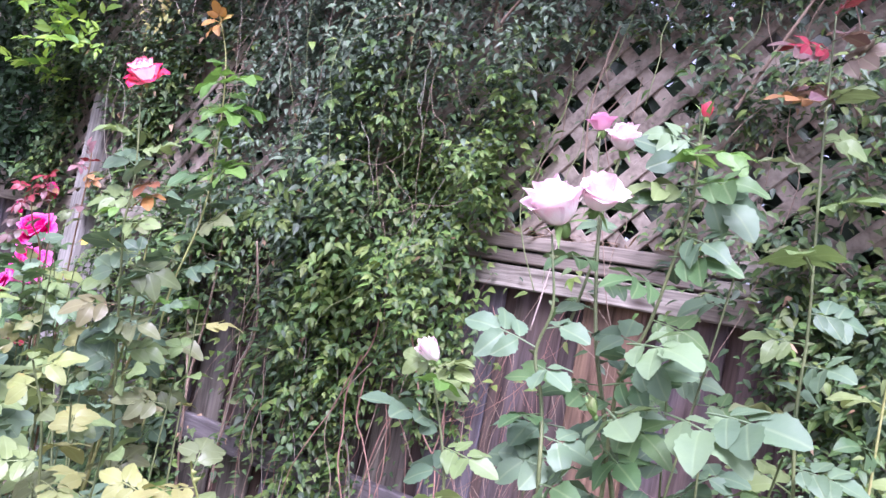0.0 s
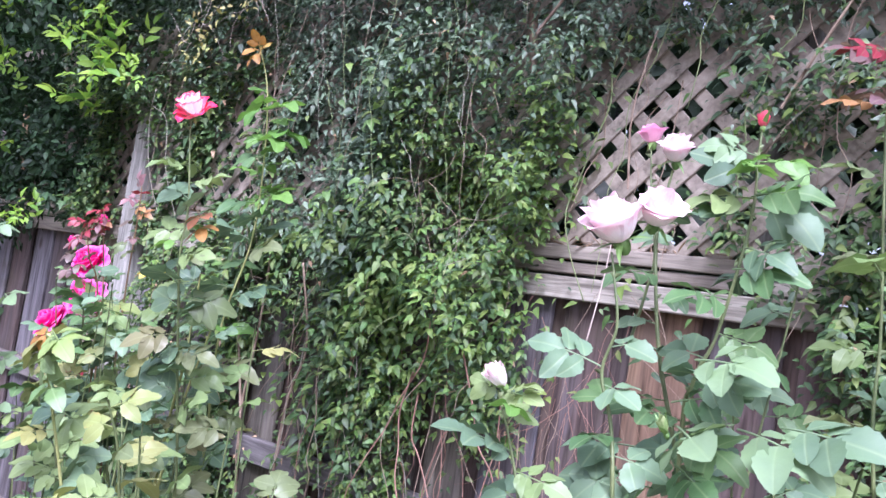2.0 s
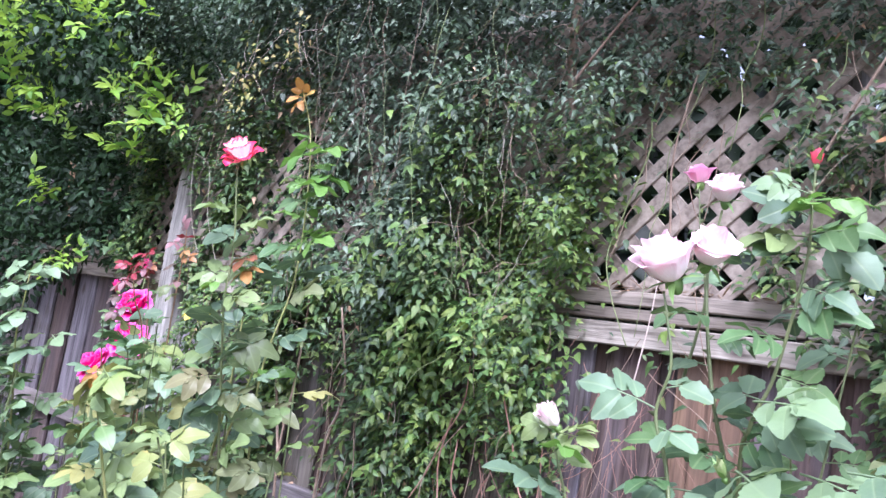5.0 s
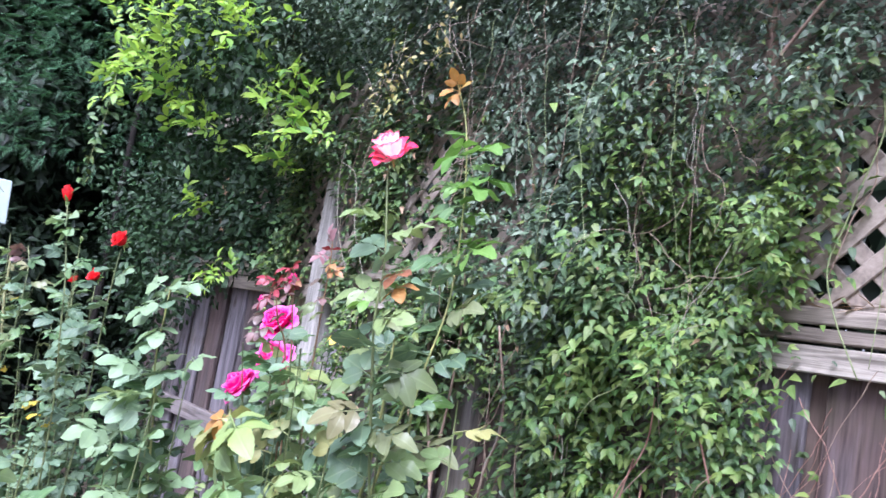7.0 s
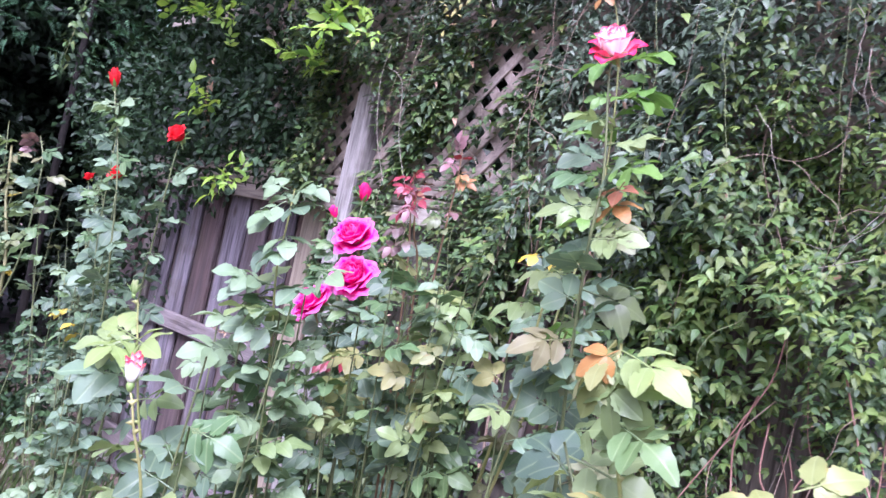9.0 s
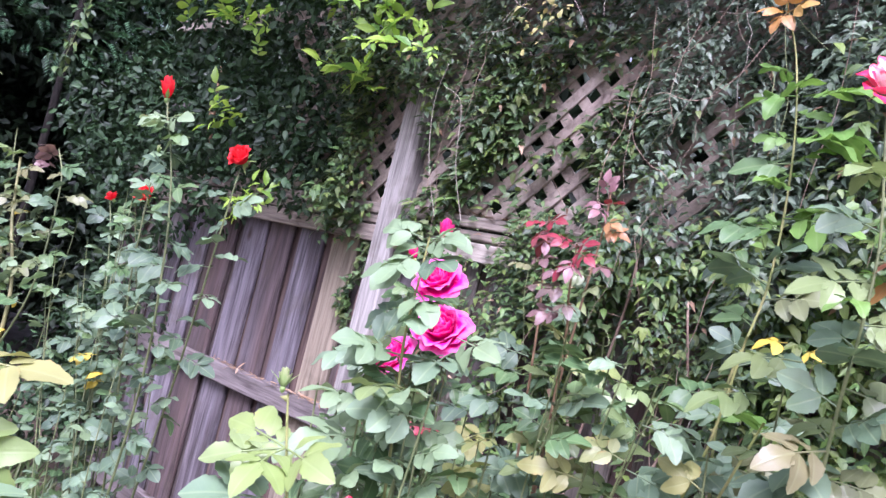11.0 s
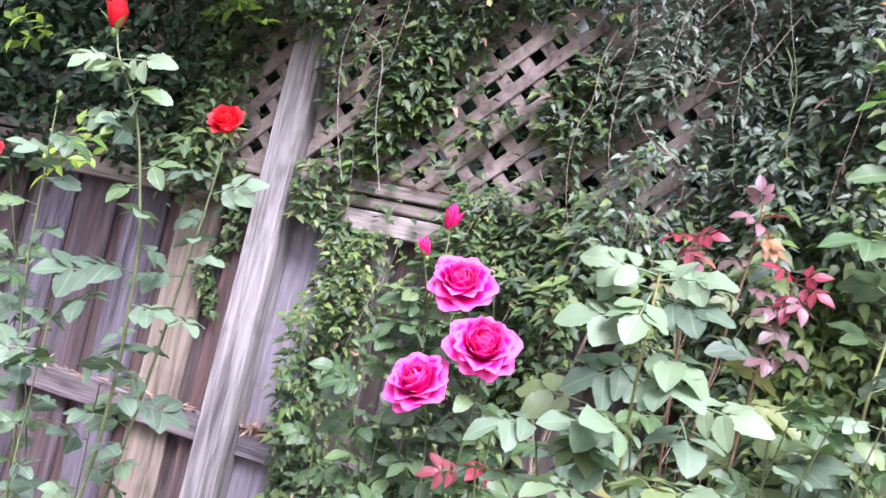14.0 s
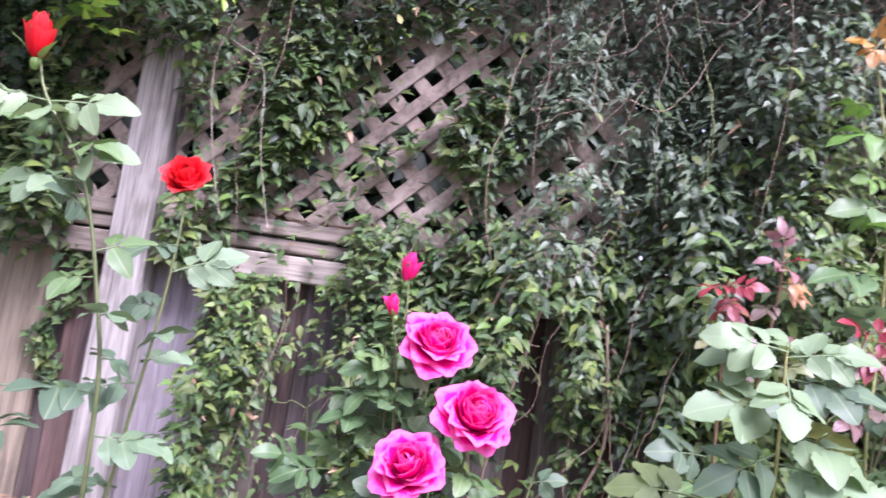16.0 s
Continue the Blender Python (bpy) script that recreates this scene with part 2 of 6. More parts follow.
TONES = {
    "green": leaf_material("rose_leaf_green", [(0.055, 0.115, 0.045), (0.085, 0.165, 0.065), (0.125, 0.21, 0.08), (0.07, 0.135, 0.06)], 0.45, 0.22, vein=0.2),
    "glaucous": leaf_material("rose_leaf_glaucous", [(0.085, 0.145, 0.085), (0.125, 0.205, 0.125), (0.165, 0.25, 0.15), (0.06, 0.105, 0.07), (0.14, 0.22, 0.13)], 0.5, 0.22, vein=0.2, gloss=0.45),
    "light": leaf_material("rose_leaf_light", [(0.15, 0.235, 0.085), (0.20, 0.28, 0.115), (0.24, 0.31, 0.125), (0.17, 0.245, 0.10)], 0.42, 0.3),
    "pale": leaf_material("rose_leaf_pale", [(0.165, 0.26, 0.145), (0.215, 0.31, 0.17), (0.18, 0.275, 0.15)], 0.5, 0.3, vein=0.1),
    "fresh": leaf_material("rose_leaf_fresh", [(0.22, 0.32, 0.10), (0.28, 0.36, 0.12), (0.20, 0.30, 0.10)], 0.48, 0.35, edge=(0.42, 0.30, 0.10), vein=0.1),
    "lime": leaf_material("rose_leaf_lime", [(0.11, 0.24, 0.05), (0.16, 0.30, 0.07)], 0.45, 0.35),
    "yellowing": leaf_material("rose_leaf_yellowing", [(0.20, 0.26, 0.09), (0.28, 0.315, 0.11), (0.30, 0.295, 0.11), (0.24, 0.285, 0.12)], 0.45, 0.3, edge=(0.48, 0.20, 0.06)),
    "yellow": leaf_material("rose_leaf_yellow", [(0.62, 0.45, 0.04), (0.66, 0.52, 0.08)], 0.5, 0.35),
    "red": leaf_material("rose_leaf_red", [(0.20, 0.015, 0.03), (0.28, 0.03, 0.05), (0.22, 0.05, 0.06), (0.27, 0.022, 0.032)], 0.4, 0.3, vein=0.1),
    "copper": leaf_material("rose_leaf_copper", [(0.34, 0.17, 0.07), (0.30, 0.11, 0.07), (0.40, 0.23, 0.09)], 0.42, 0.3, edge=(0.26, 0.20, 0.10), vein=0.1),
    "tan": leaf_material("rose_leaf_tan", [(0.44, 0.23, 0.06), (0.38, 0.19, 0.06), (0.46, 0.30, 0.09)], 0.45, 0.35, edge=(0.34, 0.27, 0.10), vein=0.1),
    "purple": leaf_material("rose_leaf_purple", [(0.16, 0.09, 0.10), (0.20, 0.115, 0.115), (0.13, 0.085, 0.085), (0.17, 0.14, 0.10)], 0.38, 0.3, vein=0.1),
    "mauve": leaf_material("rose_leaf_mauve", [(0.22, 0.10, 0.12), (0.28, 0.15, 0.165), (0.19, 0.075, 0.09)], 0.38, 0.3, vein=0.1),
    "bronze": leaf_material("rose_leaf_bronze", [(0.13, 0.18, 0.08), (0.18, 0.20, 0.10), (0.16, 0.21, 0.10), (0.21, 0.195, 0.10), (0.13, 0.19, 0.09)], 0.4, 0.3, vein=0.15),
}
M_IVY = leaf_material("creeper_leaf", [(0.04, 0.082, 0.03), (0.072, 0.14, 0.04), (0.105, 0.185, 0.05), (0.055, 0.11, 0.044), (0.15, 0.205, 0.055)], 0.5, 0.16, vein=0.1, gloss=0.4)
M_IVY_STUFF = leaf_material("creeper_leaf_mass", [(0.022, 0.044, 0.022), (0.052, 0.108, 0.036), (0.09, 0.17, 0.044), (0.036, 0.072, 0.036), (0.15, 0.20, 0.058), (0.028, 0.053, 0.028), (0.07, 0.135, 0.044), (0.105, 0.145, 0.052)], 0.5, 0.16, True, vein=0.1, gloss=0.4)
M_IVY_DARK = leaf_material("creeper_leaf_dark", [(0.036, 0.064, 0.04), (0.08, 0.13, 0.075), (0.125, 0.18, 0.115), (0.046, 0.082, 0.05), (0.17, 0.22, 0.155)], 0.46, 0.12, True, vein=0.1, gloss=0.45)
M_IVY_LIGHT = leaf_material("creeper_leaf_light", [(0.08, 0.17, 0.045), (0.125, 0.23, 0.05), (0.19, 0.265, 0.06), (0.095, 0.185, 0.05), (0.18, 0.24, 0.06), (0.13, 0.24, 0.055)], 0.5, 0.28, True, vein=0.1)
M_WISP = leaf_material("yellowed_leaf", [(0.36, 0.34, 0.12), (0.44, 0.36, 0.16), (0.30, 0.34, 0.10)], 0.5, 0.3, True, vein=0.05)
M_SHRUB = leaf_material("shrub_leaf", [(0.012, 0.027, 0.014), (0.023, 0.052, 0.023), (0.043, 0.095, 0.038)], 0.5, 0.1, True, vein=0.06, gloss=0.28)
M_SHOOT = leaf_material("shrub_shoot_leaf", [(0.24, 0.45, 0.06), (0.37, 0.55, 0.09), (0.13, 0.30, 0.06)], 0.4, 0.5, True, vein=0.1)
M_CONIFER = leaf_material("conifer_frond", [(0.032, 0.10, 0.048), (0.057, 0.145, 0.07), (0.084, 0.185, 0.09)], 0.5, 0.15, True, vein=0.0)
# near black: the deep shade behind the fence is put into the leaf colour
M_FAR_SHADED = leaf_material("far_tree_shaded_leaf", [(0.012, 0.024, 0.013), (0.02, 0.04, 0.019), (0.03, 0.058, 0.026)], 0.5, 0.15, True, vein=0.0)
P_PINK = petal_material("pale_pink_petal", (0.93, 0.74, 0.75), (0.96, 0.88, 0.87), (0.94, 0.70, 0.76))
P_PINKBUD = petal_material("pink_petal", (0.86, 0.56, 0.67), (0.87, 0.52, 0.66), (0.82, 0.38, 0.56))
P_BI = petal_material("cream_and_red_petal", (0.92, 0.86, 0.80), (0.95, 0.90, 0.88), (0.88, 0.18, 0.27), hold=0.9)
P_BI_OUT = petal_material("outer_pink_red_petal", (0.93, 0.70, 0.68), (0.88, 0.22, 0.30), (0.80, 0.03, 0.11), hold=0.6)
P_MAG = petal_material("magenta_petal", (0.84, 0.06, 0.36), (0.82, 0.012, 0.31), (0.93, 0.20, 0.53), 0.4, hold=0.88)
P_MAGBUD = petal_material("magenta_bud_petal", (0.80, 0.04, 0.22), (0.82, 0.02, 0.20), (0.85, 0.08, 0.32), 0.4)
P_GREEN = petal_material("green_bud_petal", (0.20, 0.32, 0.10), (0.28, 0.40, 0.14), (0.40, 0.46, 0.22))
P_RED = petal_material("red_petal", (0.55, 0.005, 0.01), (0.75, 0.012, 0.018), (0.82, 0.05, 0.05))
P_ROSY = petal_material("rosy_red_bud_petal", (0.80, 0.30, 0.30), (0.82, 0.10, 0.16), (0.80, 0.16, 0.22))
P_WHITE = petal_material("white_and_red_petal", (0.62, 0.72, 0.42), (0.88, 0.86, 0.80), (0.82, 0.06, 0.10), hold=0.8)
M_SHEDWALL = plain_material("cream_shed_wall", (0.80, 0.76, 0.68), (0.85, 0.82, 0.75), 3, 0.6)
M_SHEDROOF = plain_material("grey_green_shed_roof", (0.25, 0.31, 0.30), (0.33, 0.39, 0.375), 4, 0.7)
M_SOIL = plain_material("soil", (0.06, 0.045, 0.03), (0.13, 0.10, 0.07), 6, 0.95, 0.8, 0.02)
M_LITTER = leaf_material("dry_litter", [(0.20, 0.12, 0.07), (0.34, 0.22, 0.13), (0.42, 0.30, 0.20)], 0.8, 0.1, True, vein=0.0)
M_GRASS = leaf_material("grass_blade", [(0.04, 0.085, 0.025), (0.07, 0.13, 0.04), (0.12, 0.14, 0.055)], 0.5, 0.25, True, vein=0.0)


# ---- mesh helpers ----
def mesh_from(name, verts, faces, mat, uvs=None, smooth=True):
    me = bpy.data.meshes.new(name)
    me.from_pydata([tuple(v) for v in verts], [], faces)
    if uvs is not None:
        lay = me.uv_layers.new(name="UVMap")
        loops = np.empty(len(me.loops), dtype=np.int32)
        me.loops.foreach_get("vertex_index", loops)
        lay.data.foreach_set("uv", np.asarray(uvs, dtype=np.float32)[loops].ravel())
    me.materials.append(mat)
    if smooth:
        me.shade_smooth()
    return me


def child(name, me, parent, m=None, label=""):
    """Link mesh data as a part of a thing; m is its pose in the world, where the parent's origin may lie elsewhere."""
    ob = new(name, me)
    ob.parent = parent
    ob.matrix_parent_inverse = Matrix.Identity(4) if parent.parent else Matrix.Translation(parent.location).inverted()
    if m is not None:
        ob.matrix_basis = m
    return tagged(ob, label=label)


def thing(name, label, category, at=(0, 0, 0), group="", kind=""):
    ob = new(name)
    ob.location = at
    ob.empty_display_size = 0.05
    return tagged(ob, label=label, category=category, group=group, kind=kind)


def box_mesh(name, size, mat, bevel=0.003, wobble=0.0, rnd=None):
    """A timber of that size round its centre, with worn edges and slightly uneven faces."""
    bm = bmesh.new()
    bmesh.ops.create_cube(bm, size=1.0)
    bmesh.ops.scale(bm, vec=size, verts=bm.verts)
    if wobble:
        long = max(range(3), key=lambda i: size[i])
        edges = [e for e in bm.edges if abs((e.verts[0].co - e.verts[1].co)[long]) > size[long] * 0.9]
        bmesh.ops.subdivide_edges(bm, edges=edges, cuts=5)
        for v in bm.verts:
            for i in range(3):
                if i != long:
                    v.co[i] += rnd.uniform(-wobble, wobble)
    bmesh.ops.bevel(bm, geom=[e for e in bm.edges if e.calc_face_angle(0) > 0.6], offset=bevel, segments=1, affect="EDGES")
    me = bpy.data.meshes.new(name)
    bm.to_mesh(me)
    bm.free()
    me.materials.append(mat)
    return me


def smooth_path(pts, steps=5):
    p = [Vector(q) for q in pts]
    p = [p[0] * 2 - p[1]] + p + [p[-1] * 2 - p[-2]]
    out = []
    for i in range(1, len(p) - 2):
        for s in range(steps):
            t = s / steps
            a, b, c, d = p[i - 1 : i + 3]
            out.append(0.5 * ((2 * b) + (c - a) * t + (2 * a - 5 * b + 4 * c - d) * t * t + (3 * b - a - 3 * c + d) * t**3))
    out.append(p[-2])
    return out


def tube(name, pts, r0, r1, mat, sides=6, thorns=0, rnd=None, knots=False):
    """A tapered stem along points, with thorns where asked."""
    verts, faces = [], []
    n = len(pts)
    for i, p in enumerate(pts):
        d = (pts[min(i + 1, n - 1)] - pts[max(i - 1, 0)]).normalized()
        side = d.cross(Vector((0.3, 1, 0.2))).normalized()
        up = side.cross(d)
        r = r0 + (r1 - r0) * i / (n - 1)
        if knots and i % 4 == 2:
            r *= 1.3
        for k in range(sides):
            a = 2 * math.pi * k / sides
            verts.append(p + (side * math.cos(a) + up * math.sin(a)) * r)
    for i in range(n - 1):
        for k in range(sides):
            a, b = i * sides + k, i * sides + (k + 1) % sides
            faces.append((a, b, b + sides, a + sides))
    faces.append(tuple(range(sides)))
    faces.append(tuple(range((n - 1) * sides, n * sides)))
    for _ in range(thorns):
        i = rnd.randrange(1, n - 1)
        d = (pts[i + 1] - pts[i - 1]).normalized()
        out = Vector((rnd.uniform(-1, 1), rnd.uniform(-1, 1), 0.1)).normalized()
        out = (out - d * out.dot(d)).normalized()
        b, w = len(verts), d.cross(out) * 0.0015
        verts += [pts[i] + d * 0.004, pts[i] - d * 0.004, pts[i] + w, pts[i] + out * 0.009 - d * 0.003]
        faces += [(b, b + 2, b + 3), (b + 2, b + 1, b + 3), (b + 1, b, b + 3)]
    return mesh_from(name, verts, faces, mat)


# ---- leaf shapes: x across, y from stalk to tip, z up ----
def blade(profile, fold, droop, wave=0.0, cols=1):
    """Vertices, faces and UVs of one leaf blade of length 1; profile: (along, half width)."""
    verts, uvs, rows, faces = [], [], [], []
    for v, w in profile:
        row = []
        us = [0.0] if w == 0 else [k / cols for k in range(-cols, cols + 1)]
        for u in us:
            row.append(len(verts))
            verts.append((u * w, v, fold * abs(u) * w - droop * v * v + wave * math.sin(9 * v + 2 * u) * abs(u)))
            uvs.append((0.5 + u * w, v))
        rows.append(row)
    for a, b in zip(rows, rows[1:]):
        if len(a) == 1:
            faces += [(a[0], b[k + 1], b[k]) for k in range(len(b) - 1)]
        elif len(b) == 1:
            faces += [(a[k], a[k + 1], b[0]) for k in range(len(a) - 1)]
        else:
            faces += [(a[k], a[k + 1], b[k + 1], b[k]) for k in range(len(a) - 1)]
    return np.array(verts, dtype=float), faces, np.array(uvs, dtype=float)


def toothed(width, peak, rows=11):
    """Profile of a leaflet with a toothed rim; peak: where along it is widest."""
    out = [(0.0, 0.0)]
    for i in range(1, rows):
        v = (i / rows) ** 1.15
        w = math.sin(math.pi * v ** (math.log(0.5) / math.log(peak))) ** 0.75
        out.append((v + (0.0 if i % 2 else 0.025), width * w * (1.05 if i % 2 else 0.93)))
    return out + [(1.0, 0.0)]


OVATE = toothed(0.315, 0.42)
SLIM = [(0, 0), (0.14, 0.165), (0.42, 0.2), (1, 0)]
ROUND = toothed(0.365, 0.46)
NARROW = [(0, 0), (0.08, 0.1), (0.24, 0.23), (0.42, 0.275), (0.62, 0.24), (0.8, 0.14), (0.93, 0.045), (1, 0)]


def lobed():
    """A five-pointed ivy leaf of length 1, folded along its midrib."""
    half = [(0.17, -0.08), (0.40, 0.02), (0.25, 0.20), (0.43, 0.42), (0.20, 0.50), (0.12, 0.72)]
    pts = [(0, 0)] + half + [(0, 1)] + [(-x, y) for x, y in reversed(half)]
    verts = [(x, y, 0.28 * abs(x) - 0.22 * y * y) for x, y in pts] + [(0, 0.25, -0.03), (0, 0.6, -0.1)]
    n = len(pts)
    faces = [(i, i + 1, n) for i in range(4)] + [(4, 5, n + 1, n), (5, 6, n + 1), (6, 7, n + 1), (7, 8, n + 1), (8, 9, n + 1), (9, 10, n, n + 1)] + [(i, (i + 1) % n, n) for i in range(10, n)]
    return np.array(verts), faces, np.array([(0.5 + v[0], v[1]) for v in verts])


def joined(name, mat, template, places):
    """One mesh of many leaves: template blade, and an array of 4 x 4 poses."""
    tv, tf, tu = template
    places = np.asarray(places)
    n, k = len(places), len(tv)
    pts = np.einsum("nij,kj->nki", places[:, :3, :3], tv) + places[:, None, :3, 3]
    tri = list(tf)
    me = bpy.data.meshes.new(name)
    me.vertices.add(n * k)
    me.vertices.foreach_set("co", pts.astype(np.float32).ravel())
    sizes = np.array([len(f) for f in tri])
    flat = np.concatenate([np.array(f) for f in tri])
    loops = (flat[None, :] + k * np.arange(n)[:, None]).ravel()
    me.loops.add(len(loops))
    me.loops.foreach_set("vertex_index", loops.astype(np.int32))
    starts = np.concatenate([[0], np.cumsum(np.tile(sizes, n))[:-1]])
    me.polygons.add(n * len(tri))
    me.polygons.foreach_set("loop_start", starts.astype(np.int32))
    me.polygons.foreach_set("loop_total", np.tile(sizes, n).astype(np.int32))
    lay = me.uv_layers.new(name="UVMap")
    lay.data.foreach_set("uv", np.tile(tu[flat], (n, 1)).astype(np.float32).ravel())
    me.materials.append(mat)
    me.update(calc_edges=True)
    me.validate()
    me.shade_smooth()
    return me


def aim(pos, tip, normal, size):
    """Poses that lay leaves at pos with the tip along tip and the upper face along normal; arrays of rows."""
    tip = tip / np.linalg.norm(tip, axis=1, keepdims=True)
    x = np.cross(tip, normal)
    x /= np.linalg.norm(x, axis=1, keepdims=True) + 1e-9
    z = np.cross(x, tip)
    out = np.zeros((len(pos), 4, 4))
    out[:, :3, 0], out[:, :3, 1], out[:, :3, 2] = x * size[:, None], tip * size[:, None], z * size[:, None]
    out[:, :3, 3], out[:, 3, 3] = pos, 1
    return out


# ---- rose leaves: a stalk with five or three leaflets ----
def rose_leaf(name, mat, rnd, leaflets=5, profile=ROUND):
    verts, faces, uvs = [], [], []

    def put(m, scale, fold, droop):
        v, f, u = blade(profile, fold, droop, rnd.uniform(0.01, 0.05), 1)
        base = len(verts)
        for p in v:
            verts.append(m @ (Vector(p) * scale))
        faces.extend(tuple(base + i for i in q) for q in f)
        uvs.extend(u)

    length = 0.5 if leaflets >= 5 else 0.3
    bend = rnd.uniform(0.1, 0.35)

    def at(s):
        return Vector((0, s, -bend * s * s))

    put(Matrix.Translation(at(length)) @ Euler((-bend, rnd.uniform(-0.2, 0.2), 0)).to_matrix().to_4x4(), 0.52, rnd.uniform(0.05, 0.3), rnd.uniform(0.05, 0.4))
    spots = [0.9, 0.5] if leaflets >= 5 else [0.75]
    if leaflets >= 7:
        spots.append(0.2)
    for i, s in enumerate(spots):
        for side in (-1, 1):
            e = Euler((rnd.uniform(-0.3, 0.1), side * rnd.uniform(0.0, 0.35), -side * rnd.uniform(1.0, 1.35)))
            put(Matrix.Translation(at(length * s) + Vector((side * 0.02, 0, 0))) @ e.to_matrix().to_4x4(), (0.46, 0.38, 0.3)[i] * rnd.uniform(0.85, 1.1), rnd.uniform(0.05, 0.3), rnd.uniform(0.05, 0.4))
    for i in range(5):
        a, b = at(length * i / 5), at(length * (i + 1) / 5)
        k = len(verts)
        w = 0.012
        verts += [a + Vector((-w, 0, 0)), a + Vector((w, 0, 0)), a + Vector((0, 0, -w * 1.6)), b + Vector((-w, 0, 0)), b + Vector((w, 0, 0)), b + Vector((0, 0, -w * 1.6))]
        faces += [(k, k + 1, k + 4, k + 3), (k + 1, k + 2, k + 5, k + 4), (k + 2, k, k + 3, k + 5)]
        uvs += [(0.5, 0.5)] * 6
    return mesh_from(name, verts, faces, mat, uvs)


LEAVES = {}
for tone, m_leaf in TONES.items():
    wide = ROUND if tone in ("glaucous", "pale") else OVATE
    kinds = [(5, wide), (5, wide), (3, wide), (5, OVATE), (7, wide), (5, wide)] if tone not in ("red", "copper", "mauve") else [(5, NARROW), (3, NARROW), (5, NARROW), (7, NARROW)]
    if tone == "tan":
        kinds = [(3, OVATE)] * 4
    LEAVES[tone] = [rose_leaf("leaf", m_leaf, R, n, p) for n, p in kinds]


def put_leaf(bush, pos, away, size, tone, rnd):
    """A compound leaf at pos, reaching out along away, its face up."""
    y = Vector(away).normalized()
    up = Vector((rnd.uniform(-0.4, 0.5), rnd.uniform(-1.5, 0.0), 1.0))
    x = y.cross(up).normalized()
    z = x.cross(y)
    m = Matrix((x, y, z)).transposed().to_4x4()
    size *= 0.74
    m = Matrix.Translation(pos) @ m @ Matrix.Diagonal((size, size, size, 1))
    return child("leaf", rnd.choice(LEAVES[tone]), bush, m)


# ---- rose blooms ----
def petal_mesh(name, mat, radius, height, close, half, roll_rim, seed, n=10, point=0.02, ruffle=1.0, taper=0.17):
    """A petal on a bowl of that radius and height; close: how far its rim bends over, half: half its span round the axis (degrees)."""
    rnd = random.Random(seed)
    verts, uvs, faces = [], [], []
    top = 1 - math.cos(radians(close))
    ph = rnd.uniform(0, 6)
    for j in range(n + 1):
        v = j / n
        for i in range(n + 1):
            u = 2 * i / n - 1
            vv = v * (1 - taper * u * u * v + point * v * max(0.0, 1 - 2.0 * abs(u)) ** 2) + 0.02 * v * math.sin(5 * u + ph) + 0.014 * v * math.sin(11 * u + ph)
            th = radians(close) * vv
            rad = radius * math.sin(th) / max(1e-6, math.sin(min(radians(close), math.pi / 2)))
            rad += roll_rim * max(0.0, vv - 0.68) ** 2 * 5 + ruffle * (0.07 * math.sin(3.5 * u + ph) + 0.05 * math.sin(8 * u + 2 * ph) * v) * radius * v
            z = height * (1 - math.cos(th)) / top - roll_rim * max(0.0, vv - 0.8) ** 2 * 6
            phi = radians(half) * u * (0.35 + 0.65 * math.sin(min(1, v * 1.15) * math.pi / 2))
            lift = 1 + 0.1 * u * u * (1 if i % 2 else 0.9)
            verts.append((rad * lift * math.sin(phi), rad * lift * math.cos(phi), z))
            uvs.append((i / n, v))
    for j in range(n):
        for i in range(n):
            a = j * (n + 1) + i
            faces.append((a, a + 1, a + n + 2, a + n + 1))
    return mesh_from(name, verts, faces, mat, uvs)


def petal_set(mat, point=0.02, ruffle=1.0, taper=0.17, broad=1.0):
    specs = ((0.12, 0.60, 150, 85, 0.0, 1), (0.19, 0.62, 126, 66, 0.05, 2), (0.29, 0.58, 104, 56, 0.14, 3), (0.39, 0.48, 90, 50, 0.28, 4), (0.46, 0.37, 80, 46, 0.42, 5))
    return [petal_mesh("petal", mat, r, h, close, half * broad, rim, seed, point=point, ruffle=ruffle, taper=taper) for r, h, close, half, rim, seed in specs]


def bud_set(mat):
    return [petal_mesh("petal", mat, *spec) for spec in ((0.13, 0.98, 130, 85, 0.0, 6), (0.2, 0.92, 122, 75, 0.02, 7), (0.26, 0.8, 112, 62, 0.12, 8))]


KINDS = (("pink", P_PINK), ("pinkbud", P_PINKBUD), ("bi", P_BI), ("mag", P_MAG), ("magbud", P_MAGBUD), ("red", P_RED), ("white", P_WHITE), ("green", P_GREEN), ("rosy", P_ROSY))
PETALS = {k: petal_set(m, 0.04 if k == "mag" else 0.02, 0.12 if k == "pink" else 1.1 if k == "bi" else 0.85 if k == "mag" else 0.7, 0.24 if k == "pink" else 0.26 if k == "mag" else 0.17, 1.4 if k == "pink" else 1.12 if k == "mag" else 1.0) for k, m in KINDS}
PETALS["bi"][3] = petal_set(P_BI_OUT, 0.02, 1.1)[3]
BUDS = {k: bud_set(m) for k, m in KINDS}


